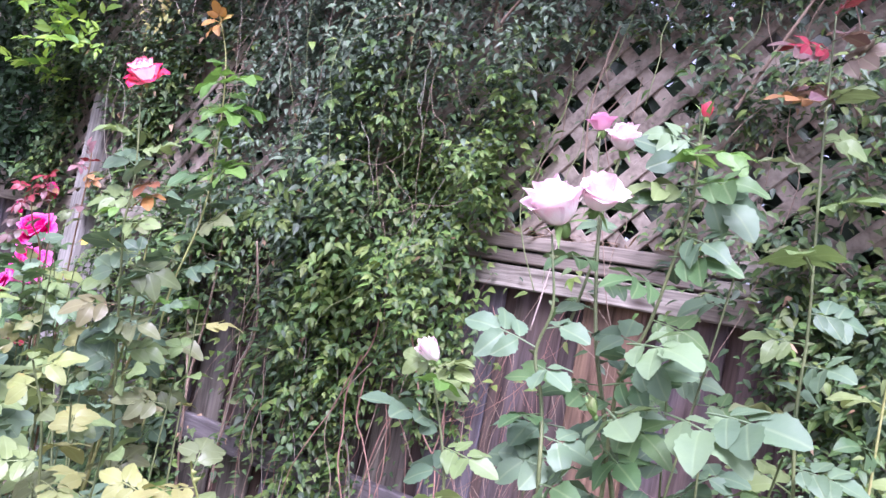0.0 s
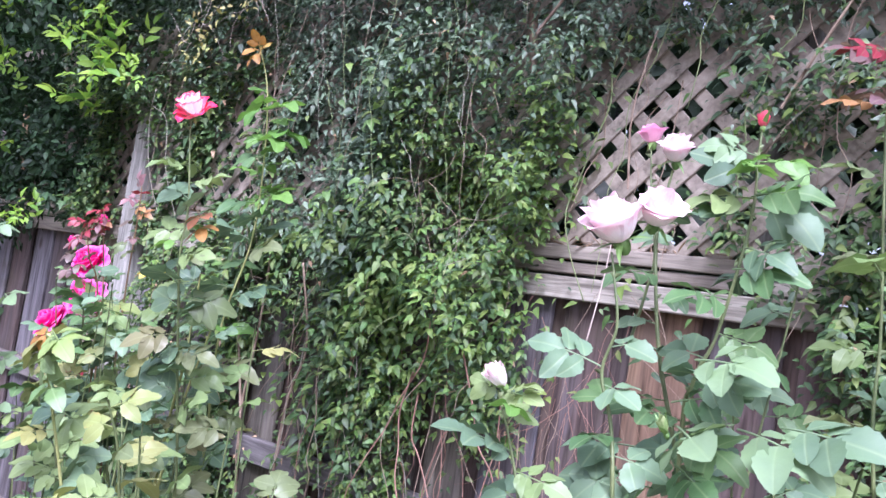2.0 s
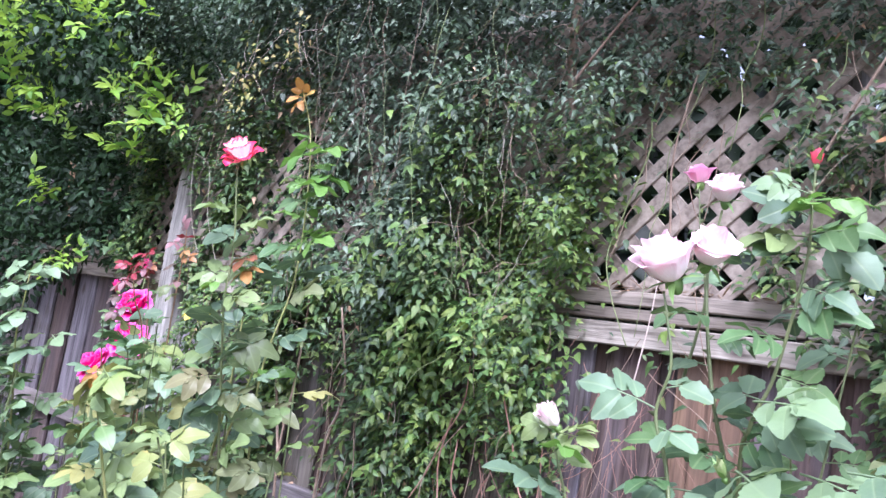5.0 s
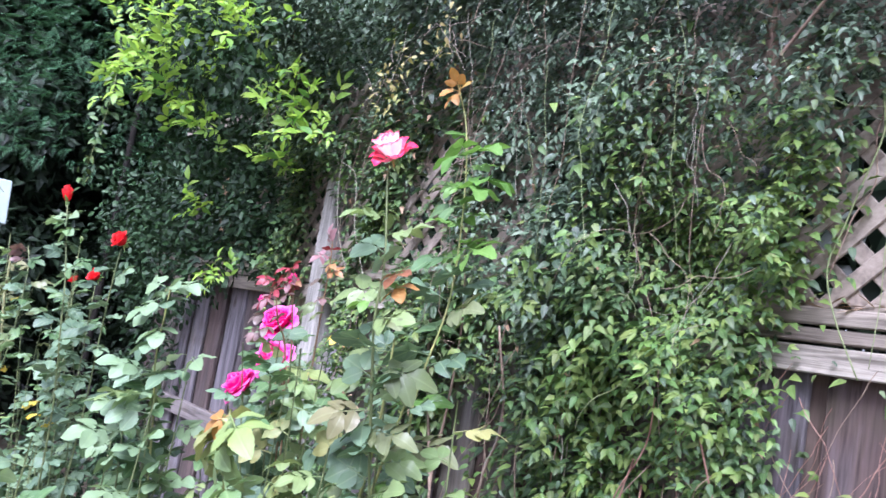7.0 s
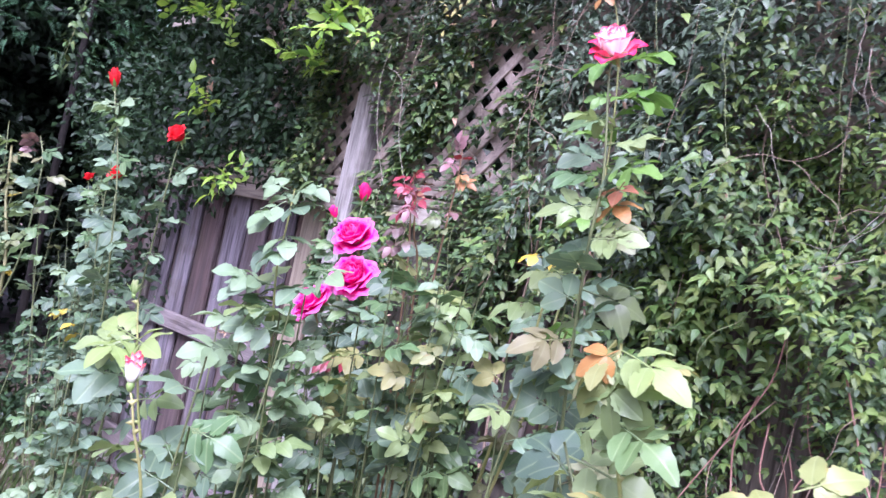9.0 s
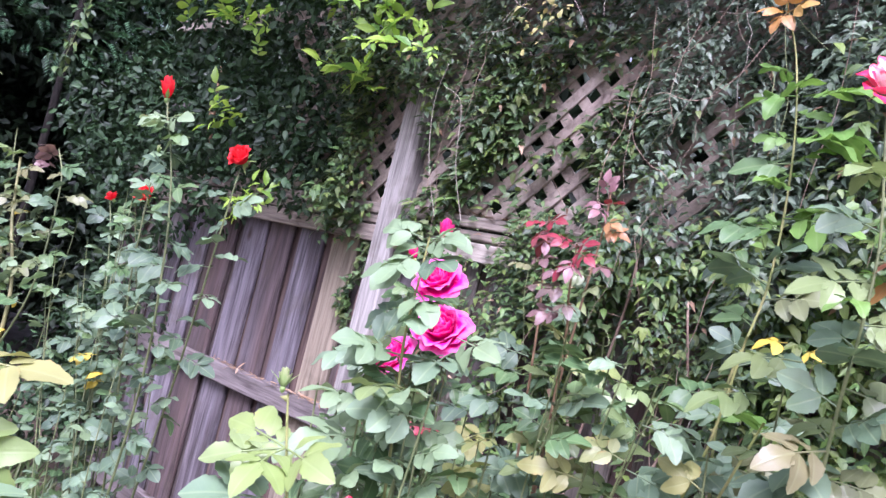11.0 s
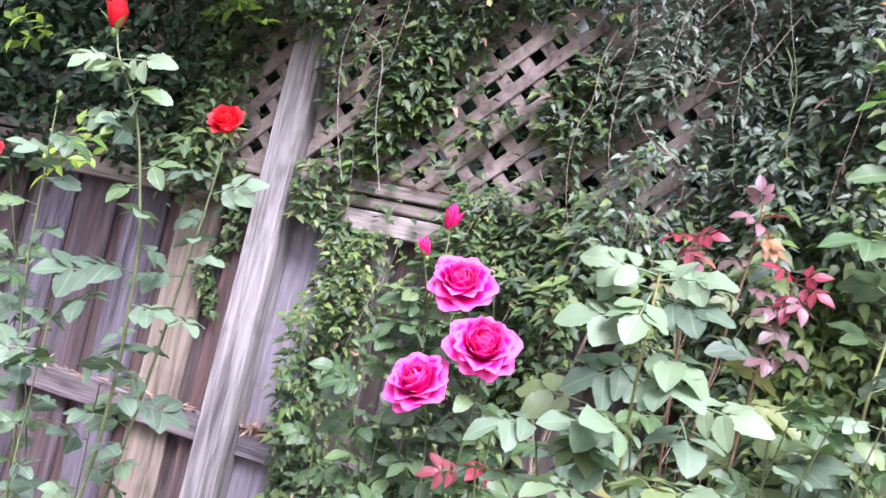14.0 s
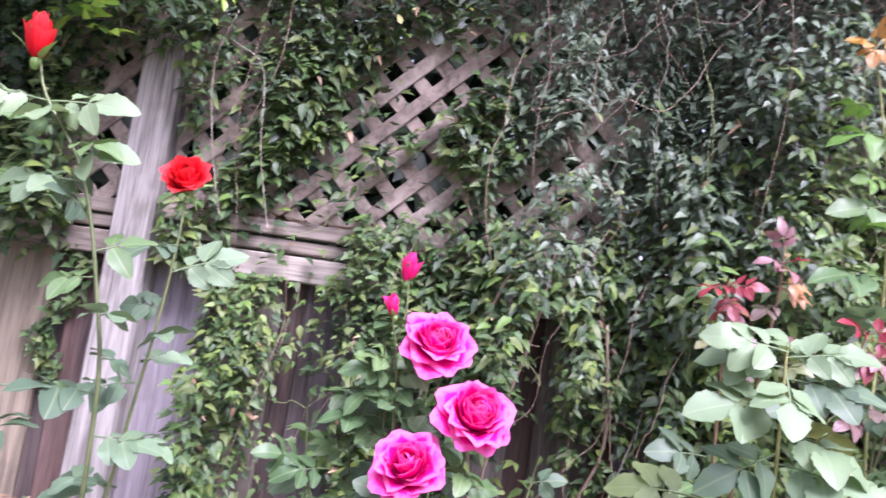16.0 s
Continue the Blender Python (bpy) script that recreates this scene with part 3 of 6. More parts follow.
def calyx_mesh(lift, length):
    """The swollen base of a bloom with five sepals; lift: how steeply they stand up (radians)."""
    verts, faces, uvs = [], [], []
    rings = [(-0.25, 0.05), (-0.2, 0.1), (-0.08, 0.14), (0.02, 0.13), (0.06, 0.06)]
    for z, r in rings:
        for k in range(8):
            verts.append((r * math.cos(k * math.pi / 4), r * math.sin(k * math.pi / 4), z))
            uvs.append((0.7, 0.5))
    for i in range(4):
        for k in range(8):
            faces.append((i * 8 + k, i * 8 + (k + 1) % 8, i * 8 + 8 + (k + 1) % 8, i * 8 + 8 + k))
    for k in range(5):
        v, f, u = blade([(0, 0), (0.2, 0.13), (0.5, 0.1), (1, 0)], 0.2, 0.3)
        m = Matrix.Rotation(k * 1.257, 4, "Z") @ Matrix.Translation((0, 0.1, 0)) @ Matrix.Rotation(lift + 0.25 - 0.5 * (k % 2), 4, "X")
        b = len(verts)
        verts += [tuple(m @ (Vector(p) * length)) for p in v]
        faces += [tuple(b + i for i in q) for q in f]
        uvs += list(u)
    return mesh_from("calyx", verts, faces, M_SEPAL, uvs)


CALYX, BUD_CALYX, TIGHT_CALYX = calyx_mesh(0.0, 0.5), calyx_mesh(1.25, 0.8), calyx_mesh(1.38, 1.0)


def bloom(bush, pos, facing, size, kind, rnd, petals=26, openness=1.0, label=""):
    """A rose: calyx with petals spiralling from a tight heart to open outer ones. size: its width in metres."""
    q = Vector(facing).normalized().to_track_quat("Z", "Y").to_matrix().to_4x4()
    bud = openness < 0.5
    s = size * (0.8 if not bud else 0.72)
    q = Matrix.Translation(pos) @ q @ Matrix.Diagonal((s, s, s, 1)) @ Matrix.Translation((0, 0, -0.28 if not bud else -0.5))
    head = child("rose_bud" if bud else "rose_bloom", TIGHT_CALYX if openness < 0.15 else BUD_CALYX if bud else CALYX, bush, q, label)
    for i in range(petals):
        f = i / max(1, petals - 1)
        if bud:
            me, tilt = BUDS[kind][min(2, int(f * 3))], rnd.uniform(-3, 3) - 14 * openness * f
        else:
            me, tilt = PETALS[kind][min(3 if kind in ("pink", "pinkbud", "red", "bi") else 4, int(f * (4.3 if kind == "bi" else 5)))], rnd.uniform(-7, 7) * (2.0 if kind == "bi" else 1) - (10 + 12 * rnd.random()) * f * f * openness + 22 * (1 - openness) * f
        sc = rnd.uniform(0.9, 1.08)
        m = Matrix.Rotation(i * 2.39996 + rnd.uniform(-0.2, 0.2), 4, "Z") @ Matrix.Rotation(radians(tilt), 4, "X") @ Matrix.Rotation(rnd.uniform(-0.08, 0.08), 4, "Y")
        tall = rnd.uniform(0.95, 1.1) * (0.8 if kind == "rosy" else 1.3 if kind == "pink" and not bud else 1.15 if kind in ("red", "bi") else 1.0)
        child("petal", me, head, m @ Matrix.Diagonal((sc, sc, sc * tall, 1)))
    return head


# ---- rose bushes ----
def cane(bush, pts, base, rnd, r=0.005, mat=None, thorns=10):
    full = [Vector(p) for p in pts]
    low = full[-1]
    if low.z > 0.15:
        full.append(low.lerp(Vector(base), 0.5) + Vector((rnd.uniform(-0.02, 0.02), rnd.uniform(-0.02, 0.02), 0)))
        full.append(Vector(base) + Vector((rnd.uniform(-0.05, 0.05), rnd.uniform(-0.04, 0.04), -0.02)))
    path = smooth_path(full, 9)
    child("cane", tube("cane", path, r * 0.3, r * 0.8, mat or M_CANE, 6, thorns, rnd), bush)
    return path


def leafy(bush, path, rnd, tones, size, every=0.035, top=0.03, lowest=0.35, top_tones=None, top_len=0.12):
    """Alternate leaves along a cane; top_tones for the youngest ones."""
    gone, turn, want = 0.0, rnd.uniform(0, 6.28), top
    for a, b in zip(path, path[1:]):
        gone += (b - a).length
        if gone < want or b.z < lowest:
            continue
        want = gone + every * rnd.uniform(0.42, 0.85)
        turn += 2.4
        young = top_tones and gone < top_len
        tone = rnd.choice(top_tones if young else tones)
        away = Vector((math.cos(turn), math.sin(turn) * 0.8 - 0.15, rnd.uniform(-0.15, 0.55)))
        put_leaf(bush, b, away, size * rnd.uniform(0.75, 1.15) * (0.75 if young else 1.0), tone, rnd)


def fill_canes(bush, base, tops, rnd, tones, size, every=0.04, lowest=0.4, r=0.0045, mat=None, spread=0.06):
    """Further canes that end at the given tops."""
    for p in tops:
        p = Vector(p)
        mid = p.lerp(Vector(base), 0.35) + Vector((rnd.uniform(-spread, spread), rnd.uniform(-spread, spread), 0))
        leafy(bush, cane(bush, [p, mid], base, rnd, r, mat, 8), rnd, tones, size, every, 0.01, lowest)


# ---- ground ----
def ground_sheet():
    n, size = 60, 60.0
    verts, faces = [], []
    for j in range(n + 1):
        for i in range(n + 1):
            x, y = [(2 * k / n - 1) for k in (i, j)]
            x, y = size * x * abs(x), size * y * abs(y)
            verts.append((x, y, 0.02 * noise.noise((x * 1.3, y * 1.3, 0.0))))
    for j in range(n):
        for i in range(n):
            a = j * (n + 1) + i
            faces.append((a, a + 1, a + n + 2, a + n + 1))
    return tagged(new("ground", mesh_from("ground", verts, faces, M_SOIL)), "dark garden soil under the rose bushes", "ground", kind="structure")


ground_sheet()


# ---- fence: boards, rails, trim, lattice ----
fence = thing("wooden_fence", "weathered grey board fence with a lattice top, half overgrown", "fence", (0.0, 0.03, 0.0))
X0, X1 = -1.79, 3.6

x = X0
while x < X1:
    w = 0.145 + R.uniform(-0.014, 0.016)
    me = box_mesh("board", (w, 0.017, 1.42), M_BOARD_BROWN if (1.9 < x < 2.75 and round((x - X0) / 0.187) % 2) or -0.2 < x < 0 else M_BOARD_PALE if 0 < x < 0.15 else M_BOARD_TAN if -0.35 < x < -0.2 else M_BOARD, 0.003, 0.0016, R)
    child("board", me, fence, pose(x + w / 2, 0.053 + R.uniform(-0.002, 0.002), 0.75, 0, R.uniform(-0.3, 0.3), 0))
    me = box_mesh("back_board", (0.12, 0.016, 1.42), M_BACKBOARD, 0.003, 0.001, R)
    child("back_board", me, fence, pose(x + w + 0.02, 0.073, 0.75))
    x += 0.187
for z, h, y, d in ((0.828, 0.078, 0.025, 0.036), (0.2, 0.085, 0.025, 0.036)):
    for a, b in ((X0, -0.003), (0.095, 2.42), (2.424, X1)):
        child("rail", box_mesh("rail", (b - a, d, h), M_LOWRAIL, 0.004, 0.002, R), fence, pose((a + b) / 2, y, z))
for a, b in ((X0, -0.003), (0.095, 2.42), (2.424, X1)):
    for z0, z1, y0 in ((1.45, 1.507, 0.0), (1.513, 1.543, 0.004), (1.549, 1.585, -0.004)):
        me = box_mesh("trim_board", (b - a, 0.042, z1 - z0), M_RAIL, 0.003, 0.0015, R)
        child("trim_board", me, fence, pose((a + b) / 2, y0 + 0.021, (z0 + z1) / 2, R.uniform(-1, 1), R.uniform(-0.1, 0.1), 0))
child("post", box_mesh("post", (0.093, 0.09, 2.04), M_POST, 0.005, 0.002, R), fence, pose(0.046, -0.005, 0.96, 0, 0.3, 0), "pale silver-grey square post")
child("post_extension", box_mesh("post_extension", (0.06, 0.04, 0.75), M_POST, 0.004, 0.002, R), fence, pose(0.066, 0.062, 1.83), "narrower timber behind the post top")
child("post", box_mesh("post", (0.09, 0.09, 2.2), M_POST, 0.005, 0.002, R), fence, pose(2.42, 0.13, 1.1))

# lattice: two layers of crossed slats between the trim and the top rail
LAT_LOW, LAT_TOP, LAT_W = 1.56, 2.32, 0.034
SLAT = {}


def slat(xa, rising):
    """One slat that leaves the trim at xa and climbs at 45 degrees, cut off at the lattice's ends."""
    h = LAT_TOP - LAT_LOW
    a, b = xa, xa + (h if rising else -h)
    lo, hi = max(min(a, b), X0), min(max(a, b), X1)
    if (lo + hi) / 2 < -0.62 or abs((hi - lo) - h) > 1e-6:
        return
    if rising not in SLAT:
        SLAT[rising] = [box_mesh("lattice_slat", (h * 1.4142, 0.007, LAT_W), M_SLAT, 0.0015, 0.001, R) for _ in range(4)]
    y = 0.012 if rising else 0.0205
    child("lattice_slat", R.choice(SLAT[rising]), fence, pose((lo + hi) / 2 + R.uniform(-0.004, 0.004), y, (LAT_LOW + LAT_TOP) / 2, 0, -45 if rising else 45, 0))


for i in range(int((X1 - X0 + 1.6) / 0.1)):
    slat(X0 - 0.8 + i * 0.1, True)
    slat(X0 - 0.8 + i * 0.1 + 0.03, False)
child("top_rail", box_mesh("top_rail", (X1 - X0, 0.035, 0.05), M_RAIL, 0.003, 0.002, R), fence, pose((X0 + X1) / 2, 0.042, LAT_TOP - 0.02))


# ---- creeper on the fence ----
def soft(v, a, b):
    t = np.clip((v - a) / (b - a), 0, 1)
    return t * t * (3 - 2 * t)


def window(v, a, b, s):
    return soft(v, a - s, a + s) * (1 - soft(v, b - s, b + s))


def lumps(x, z, scale, seed):
    return np.array([noise.fractal((a * scale + seed, b * scale, seed * 1.7), 1.0, 2.0, 3) for a, b in zip(x, z)])


# stretches of lattice and board that the creeper leaves bare: from x, z to x, z, and half width
BARE = [
    (0.15, 1.66, 0.24, 1.80, 0.06), (0.35, 1.60, 0.72, 1.97, 0.05), (0.72, 1.97, 0.85, 2.07, 0.05), (0.50, 1.63, 0.70, 1.72, 0.06), (0.52, 1.87, 0.68, 2.0, 0.07),
    (0.64, 1.70, 0.68, 1.82, 0.04), (0.88, 1.69, 1.12, 1.92, 0.032), (1.03, 1.64, 1.09, 1.70, 0.028), (0.455, 1.42, 0.41, 0.9, 0.048), (0.52, 1.38, 0.48, 0.9, 0.045), (0.74, 1.32, 0.66, 0.9, 0.035),
    (1.0, 1.4, 1.01, 0.9, 0.055), (0.19, 1.42, 0.2, 1.2, 0.022), (0.93, 1.15, 0.95, 0.9, 0.035), (1.70, 1.36, 1.74, 1.0, 0.028), (0.86, 1.08, 0.88, 0.9, 0.04),
]


def cover(x, z):
    """How thickly the creeper covers the fence at x, z: 0 to 1."""
    d = np.ones_like(x)
    d *= 1 - 0.985 * window(x, 1.9, 2.52, 0.03) * (1 - soft(z, 1.43, 1.47))
    d *= 1 - 0.75 * window(x, 2.5, 2.66, 0.03) * (1 - soft(z, 1.2, 1.45))
    d *= 1 - 0.97 * window(x, 1.89, 2.40, 0.03) * window(z, 1.44, 1.6, 0.012)
    left = 1.90 + 0.32 * (z - 1.58)
    d *= 1 - 0.95 * soft(x, left - 0.03, left + 0.03) * (1 - soft(x, 2.25, 2.5)) * window(z, 1.58, 2.08, 0.03)
    right = soft(x, 2.3, 2.45)
    tufts = soft(lumps(x, z, 6.0, 47.0), -0.2, 0.3)
    d *= 1 - right * window(z, 1.58, 2.15, 0.05) * (0.86 - 0.8 * tufts)
    d *= 1 - right * (1 - soft(z, 1.56, 1.62)) * (0.93 - 0.75 * window(x, 2.6, 2.85, 0.05) * soft(z, 0.9, 1.2) - 0.3 * tufts)
    wob = 0.02 * lumps(x, z, 9.0, 57.0)
    for xa, za, xb, zb, r in BARE:
        f = np.clip(((x - xa) * (xb - xa) + (z - za) * (zb - za)) / ((xb - xa) ** 2 + (zb - za) ** 2), 0, 1)
        far = np.hypot(x - xa - f * (xb - xa), z - za - f * (zb - za)) + wob
        d *= 1 - 0.86 * (1 - soft(far, r - 0.015, r + 0.02))
    d *= 1 - 0.55 * window(x, -0.5, -0.08, 0.04) * window(z, 1.6, 1.85, 0.05)
    d *= 1 - 0.6 * window(x, 0.12, 0.27, 0.03) * window(z, 1.45, 1.61, 0.012)
    d *= 1 - 0.95 * window(x, 0.27, 0.56, 0.03) * window(z, 1.45, 1.61, 0.012)
    d *= 1 - 0.5 * window(x, 0.42, 1.15, 0.06) * (1 - soft(z, 1.15, 1.4))
    d *= 1 - 0.5 * window(x, 1.66, 1.92, 0.05) * window(z, 2.08, 2.42, 0.05)
    d *= 1 - 0.68 * window(x, 1.6, 1.98, 0.06) * (1 - soft(z, 0.95, 1.3))
    d *= 1 - 0.72 * window(x, 1.0, 1.95, 0.1) * (1 - soft(z, 0.8, 1.18))
    d *= 1 - 0.34 * window(x, 0.12, 1.0, 0.06) * window(z, 1.6, 2.3, 0.06)
    d *= 1 - 0.3 * window(x, 0.4, 0.95, 0.08) * window(z, 1.98, 2.3, 0.06)
    d *= 1 - window(x, -0.1, 0.135 + 0.12 * (z < 1.45), 0.02) * (1 - soft(z, 1.9, 2.0))
    d *= 1 - (1 - soft(x, -0.05, 0.0)) * (1 - soft(z, 1.4, 1.6))
    d *= 1 - 0.62 * window(x, 0.88, 1.36, 0.05) * (1 - soft(z, 1.18, 1.36))
    d *= 1 - 0.3 * window(x, 0.13, 0.45, 0.04) * (1 - soft(z, 1.38, 1.46))
    return np.clip(d, (0.4 + 0.45 * soft(x, 0.9, 1.1)) * soft(x, 0.1, 0.2) * np.maximum(soft(z, 2.02, 2.12) * (1 - soft(x, 1.56, 1.68)), soft(z, 2.08, 2.25) * soft(x, 1.92, 2.0)), 1)


def creeper_leaves(strands, seed, top=2.75):
    """Leaves set alternately along many hanging strands that fall in folds, thinned to the creeper's cover."""
    g = np.random.default_rng(seed)
    per = 18
    x0, z0 = g.uniform(-0.35, 3.3, strands), g.uniform(0.3, top + 0.2, strands)
    length = g.uniform(0.18, 0.55, strands)
    out = np.where(g.uniform(0, 1, strands) < 0.3, g.uniform(0.0, 0.3, strands), g.uniform(0.25, 1.0, strands))
    s = np.tile(np.linspace(0, 1, per), (strands, 1)) + g.normal(0, 0.03, (strands, per))
    drift, bend = g.normal(0, 0.22, (strands, 1)), g.uniform(0, 6.28, (strands, 1))
    x = (x0[:, None] + length[:, None] * (drift * s + 0.05 * np.sin(5 * s + bend))).ravel()
    z = (z0[:, None] - length[:, None] * s).ravel()
    out = (out[:, None] * (0.75 + 0.3 * s)).ravel()
    side = np.tile(np.where(np.arange(per) % 2, 1.0, -1.0), strands)
    c = cover(x, z)
    keep = g.uniform(0, 1, len(x)) < np.clip(c * (1.12 + 0.8 * lumps(x, z, 2.2, 3.0 + seed) + 0.9 * lumps(x * 1.6, z * 0.7, 6.0, 71.0)), 0, 1) ** 1.15
    x, z, out, side, c = (v[keep] for v in (x, z, out, side, c))
    n = len(x)
    fold = np.clip(1.25 * lumps(x * 1.7, z * 0.6, 3.4, 9.0) + 0.5 * lumps(x, z, 8.0, 15.0) + 0.45, 0, 1.3) * (1 - 0.6 * window(x, 0.1, 0.95, 0.1) * window(z, 1.4, 2.08, 0.08))
    y = -0.005 - out * (0.035 + 0.24 * fold * c) - 0.16 * soft(z, 2.15, 2.6)
    blue = z + 0.14 * lumps(x, z, 3.0, 21.0) + g.normal(0, 0.2, n) > 2.08 - 0.13 * soft(x, 0.8, 1.0) - 0.42 * window(x, 0.85, 1.42, 0.14)
    pos = np.stack([x + side * 0.009, y, z], 1)
    tip = np.stack([side * g.uniform(0.1, 1.1, n), -g.uniform(0.2, 1.0, n), g.uniform(-0.8, 0.25, n)], 1)
    normal = np.stack([g.normal(0, 0.35, n), -g.uniform(0.2, 0.9, n), g.uniform(0.5, 1.2, n)], 1)
    size = (0.019 + 0.023 * g.uniform(0, 1, n) ** 1.3) * np.clip(1.0 + 0.4 * lumps(x, z, 2.6, 83.0), 0.75, 1.25) * np.where(blue, 0.88, 1.0) * (1 - 0.17 * soft(x, 1.2, 1.5)) * (1 - 0.2 * window(x, 0.05, 0.6, 0.08) * (1 - soft(z, 1.4, 1.5)))
    return aim(pos, tip, normal, size), pos, blue


def three_leaved():
    """Three pointed leaflets spreading from one stalk."""
    v, f, u = [], [], []
    for turn, ln in ((0.0, 1.0), (0.95, 0.8), (-0.95, 0.8)):
        bv, bf, bu = blade(CREEPER_OVAL, 0.3, 0.3)
        m = Matrix.Rotation(turn, 4, "Z") @ Matrix.Rotation(-0.15, 4, "X") @ Matrix.Scale(ln, 4)
        k = len(v)
        v += [tuple(m @ Vector(p)) for p in bv]
        f += [tuple(k + i for i in q) for q in bf]
        u += list(bu)
    return np.array(v), f, np.array(u)


CREEPER_OVAL = [(0, 0), (0.27, 0.25), (0.6, 0.2), (1, 0)]
IVY_LEAF, IVY_PLAIN, IVY_SLIM, IVY_TRIPLE = lobed(), blade(CREEPER_OVAL, 0.22, 0.4), blade(SLIM, 0.4, 0.5), three_leaved()
creeper = thing("creeper", "dense green climbing creeper hanging over the fence", "climbing plant", (1.0, -0.02, 0.0))
poses, pos, blue = creeper_leaves(11000, 5)
g = np.random.default_rng(4)
px, pz = pos[:, 0], pos[:, 2]
# share of paler yellow-green leaves, raised in set patches of the creeper
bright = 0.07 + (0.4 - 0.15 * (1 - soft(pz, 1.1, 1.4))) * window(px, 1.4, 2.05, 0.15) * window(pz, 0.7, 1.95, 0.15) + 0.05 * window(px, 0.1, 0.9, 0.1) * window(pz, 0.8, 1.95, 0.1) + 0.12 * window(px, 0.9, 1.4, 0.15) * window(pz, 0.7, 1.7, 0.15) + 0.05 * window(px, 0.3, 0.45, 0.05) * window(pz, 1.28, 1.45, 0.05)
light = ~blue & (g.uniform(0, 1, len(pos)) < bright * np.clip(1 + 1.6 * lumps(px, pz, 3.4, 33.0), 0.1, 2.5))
near = np.zeros(len(pos), dtype=bool)
front = np.where((pos[:, 1] < -0.06) & (np.abs(px - 1.55) < 0.3) & (np.abs(pz - 1.4) < 0.4) & ~light & ~blue)[0][:290]
near[front] = True
dead = ~light & ~near & (g.uniform(0, 1, len(pos)) < 0.015)
rest = ~blue & ~light & ~near & ~dead
lobes = rest & (g.uniform(0, 1, len(pos)) < 0.45 * (1 - soft(px, 0.8, 1.2)))
slim = g.uniform(0, 1, len(pos)) < 0.45
triple = light & (g.uniform(0, 1, len(pos)) < 0.35)
for name, mat, leaf_shape, pick, grow in (
    ("lobed_foliage", M_IVY_STUFF, IVY_LEAF, lobes, 1.0),
    ("foliage", M_IVY_STUFF, IVY_PLAIN, rest & ~lobes, 1.0),
    ("dark_foliage", M_IVY_DARK, IVY_PLAIN, blue & ~slim & ~dead, 1.0),
    ("dark_slim_foliage", M_IVY_DARK, IVY_SLIM, blue & slim & ~dead, 1.05),
    ("withered_foliage", M_LITTER, IVY_SLIM, dead, 0.8),
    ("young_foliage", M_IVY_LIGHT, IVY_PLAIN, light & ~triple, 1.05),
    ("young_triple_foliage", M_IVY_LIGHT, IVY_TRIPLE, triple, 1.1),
):
    child(name, joined("creeper_" + name, mat, leaf_shape, poses[pick] @ np.diag([grow, grow, grow, 1.0])), creeper)["kind"] = "stuff"
ivy_me = mesh_from("leaf", IVY_PLAIN[0], IVY_PLAIN[1], M_IVY, IVY_PLAIN[2])
for i in front:
    child("leaf", ivy_me, creeper, Matrix([list(map(float, r)) for r in poses[i]]))


# the creeper's heavy top, leaning out over the lattice; added to keep skylight off it
g = np.random.default_rng(61)
n = 10000
p = np.stack([g.uniform(-0.1, 3.5, n), g.uniform(-0.62, 0.75, n), np.zeros(n)], 1)
roll = lumps(p[:, 0], p[:, 1], 1.7, 41.0)
p[:, 2] = 2.48 + 0.16 * roll + 0.5 * g.uniform(0, 1, n) ** 1.5 - 0.25 * p[:, 1] * (p[:, 1] < 0) * -0.6
p = p[p[:, 1] > -0.08 + 0.2 * roll - 0.4 * soft(p[:, 0], 1.5, 2.1)]
n = len(p)
tip = g.normal(0, 0.6, (n, 3)) + np.array([0, -0.4, -0.5])
child("overhang", joined("creeper_shading_overhang", M_IVY_DARK, IVY_PLAIN, aim(p, tip, g.normal(0, 0.5, (n, 3)) + np.array([0, -0.5, 0.9]), g.uniform(0.026, 0.048, n))), creeper)["kind"] = "stuff"


def vine(parent, x, z0, z1, y, rnd, r=0.002, mat=None, sway=0.022, name="stem"):
    """A stem that wanders from z0 to z1."""
    pts, n, drift = [], 8, 0.0
    for i in range(n):
        f = i / (n - 1)
        drift = 0.6 * drift + rnd.uniform(-sway, sway)
        x += drift
        pts.append((x, y + rnd.uniform(-0.012, 0.012), z0 + (z1 - z0) * f + rnd.uniform(-0.02, 0.02)))
    child(name, tube(name, smooth_path(pts, 4), r, r * 0.6, mat or M_VINE, 5), parent)


def twig(parent, p, d, steps, bend, r, rnd, mat):
    """A thin twig that winds on from p."""
    p, d, pts = Vector(p), Vector(d).normalized(), [Vector(p)]
    for _ in range(steps):
        d = (d + Vector((rnd.uniform(-bend, bend), rnd.uniform(-bend, bend) * 0.25, rnd.uniform(-bend, bend)))).normalized()
        p = p + d * rnd.uniform(0.02, 0.045)
        p.y = min(p.y, 0.03)
        pts.append(p)
    child("twig", tube("twig", smooth_path(pts, 3), r, r * 0.5, mat, 4), parent)


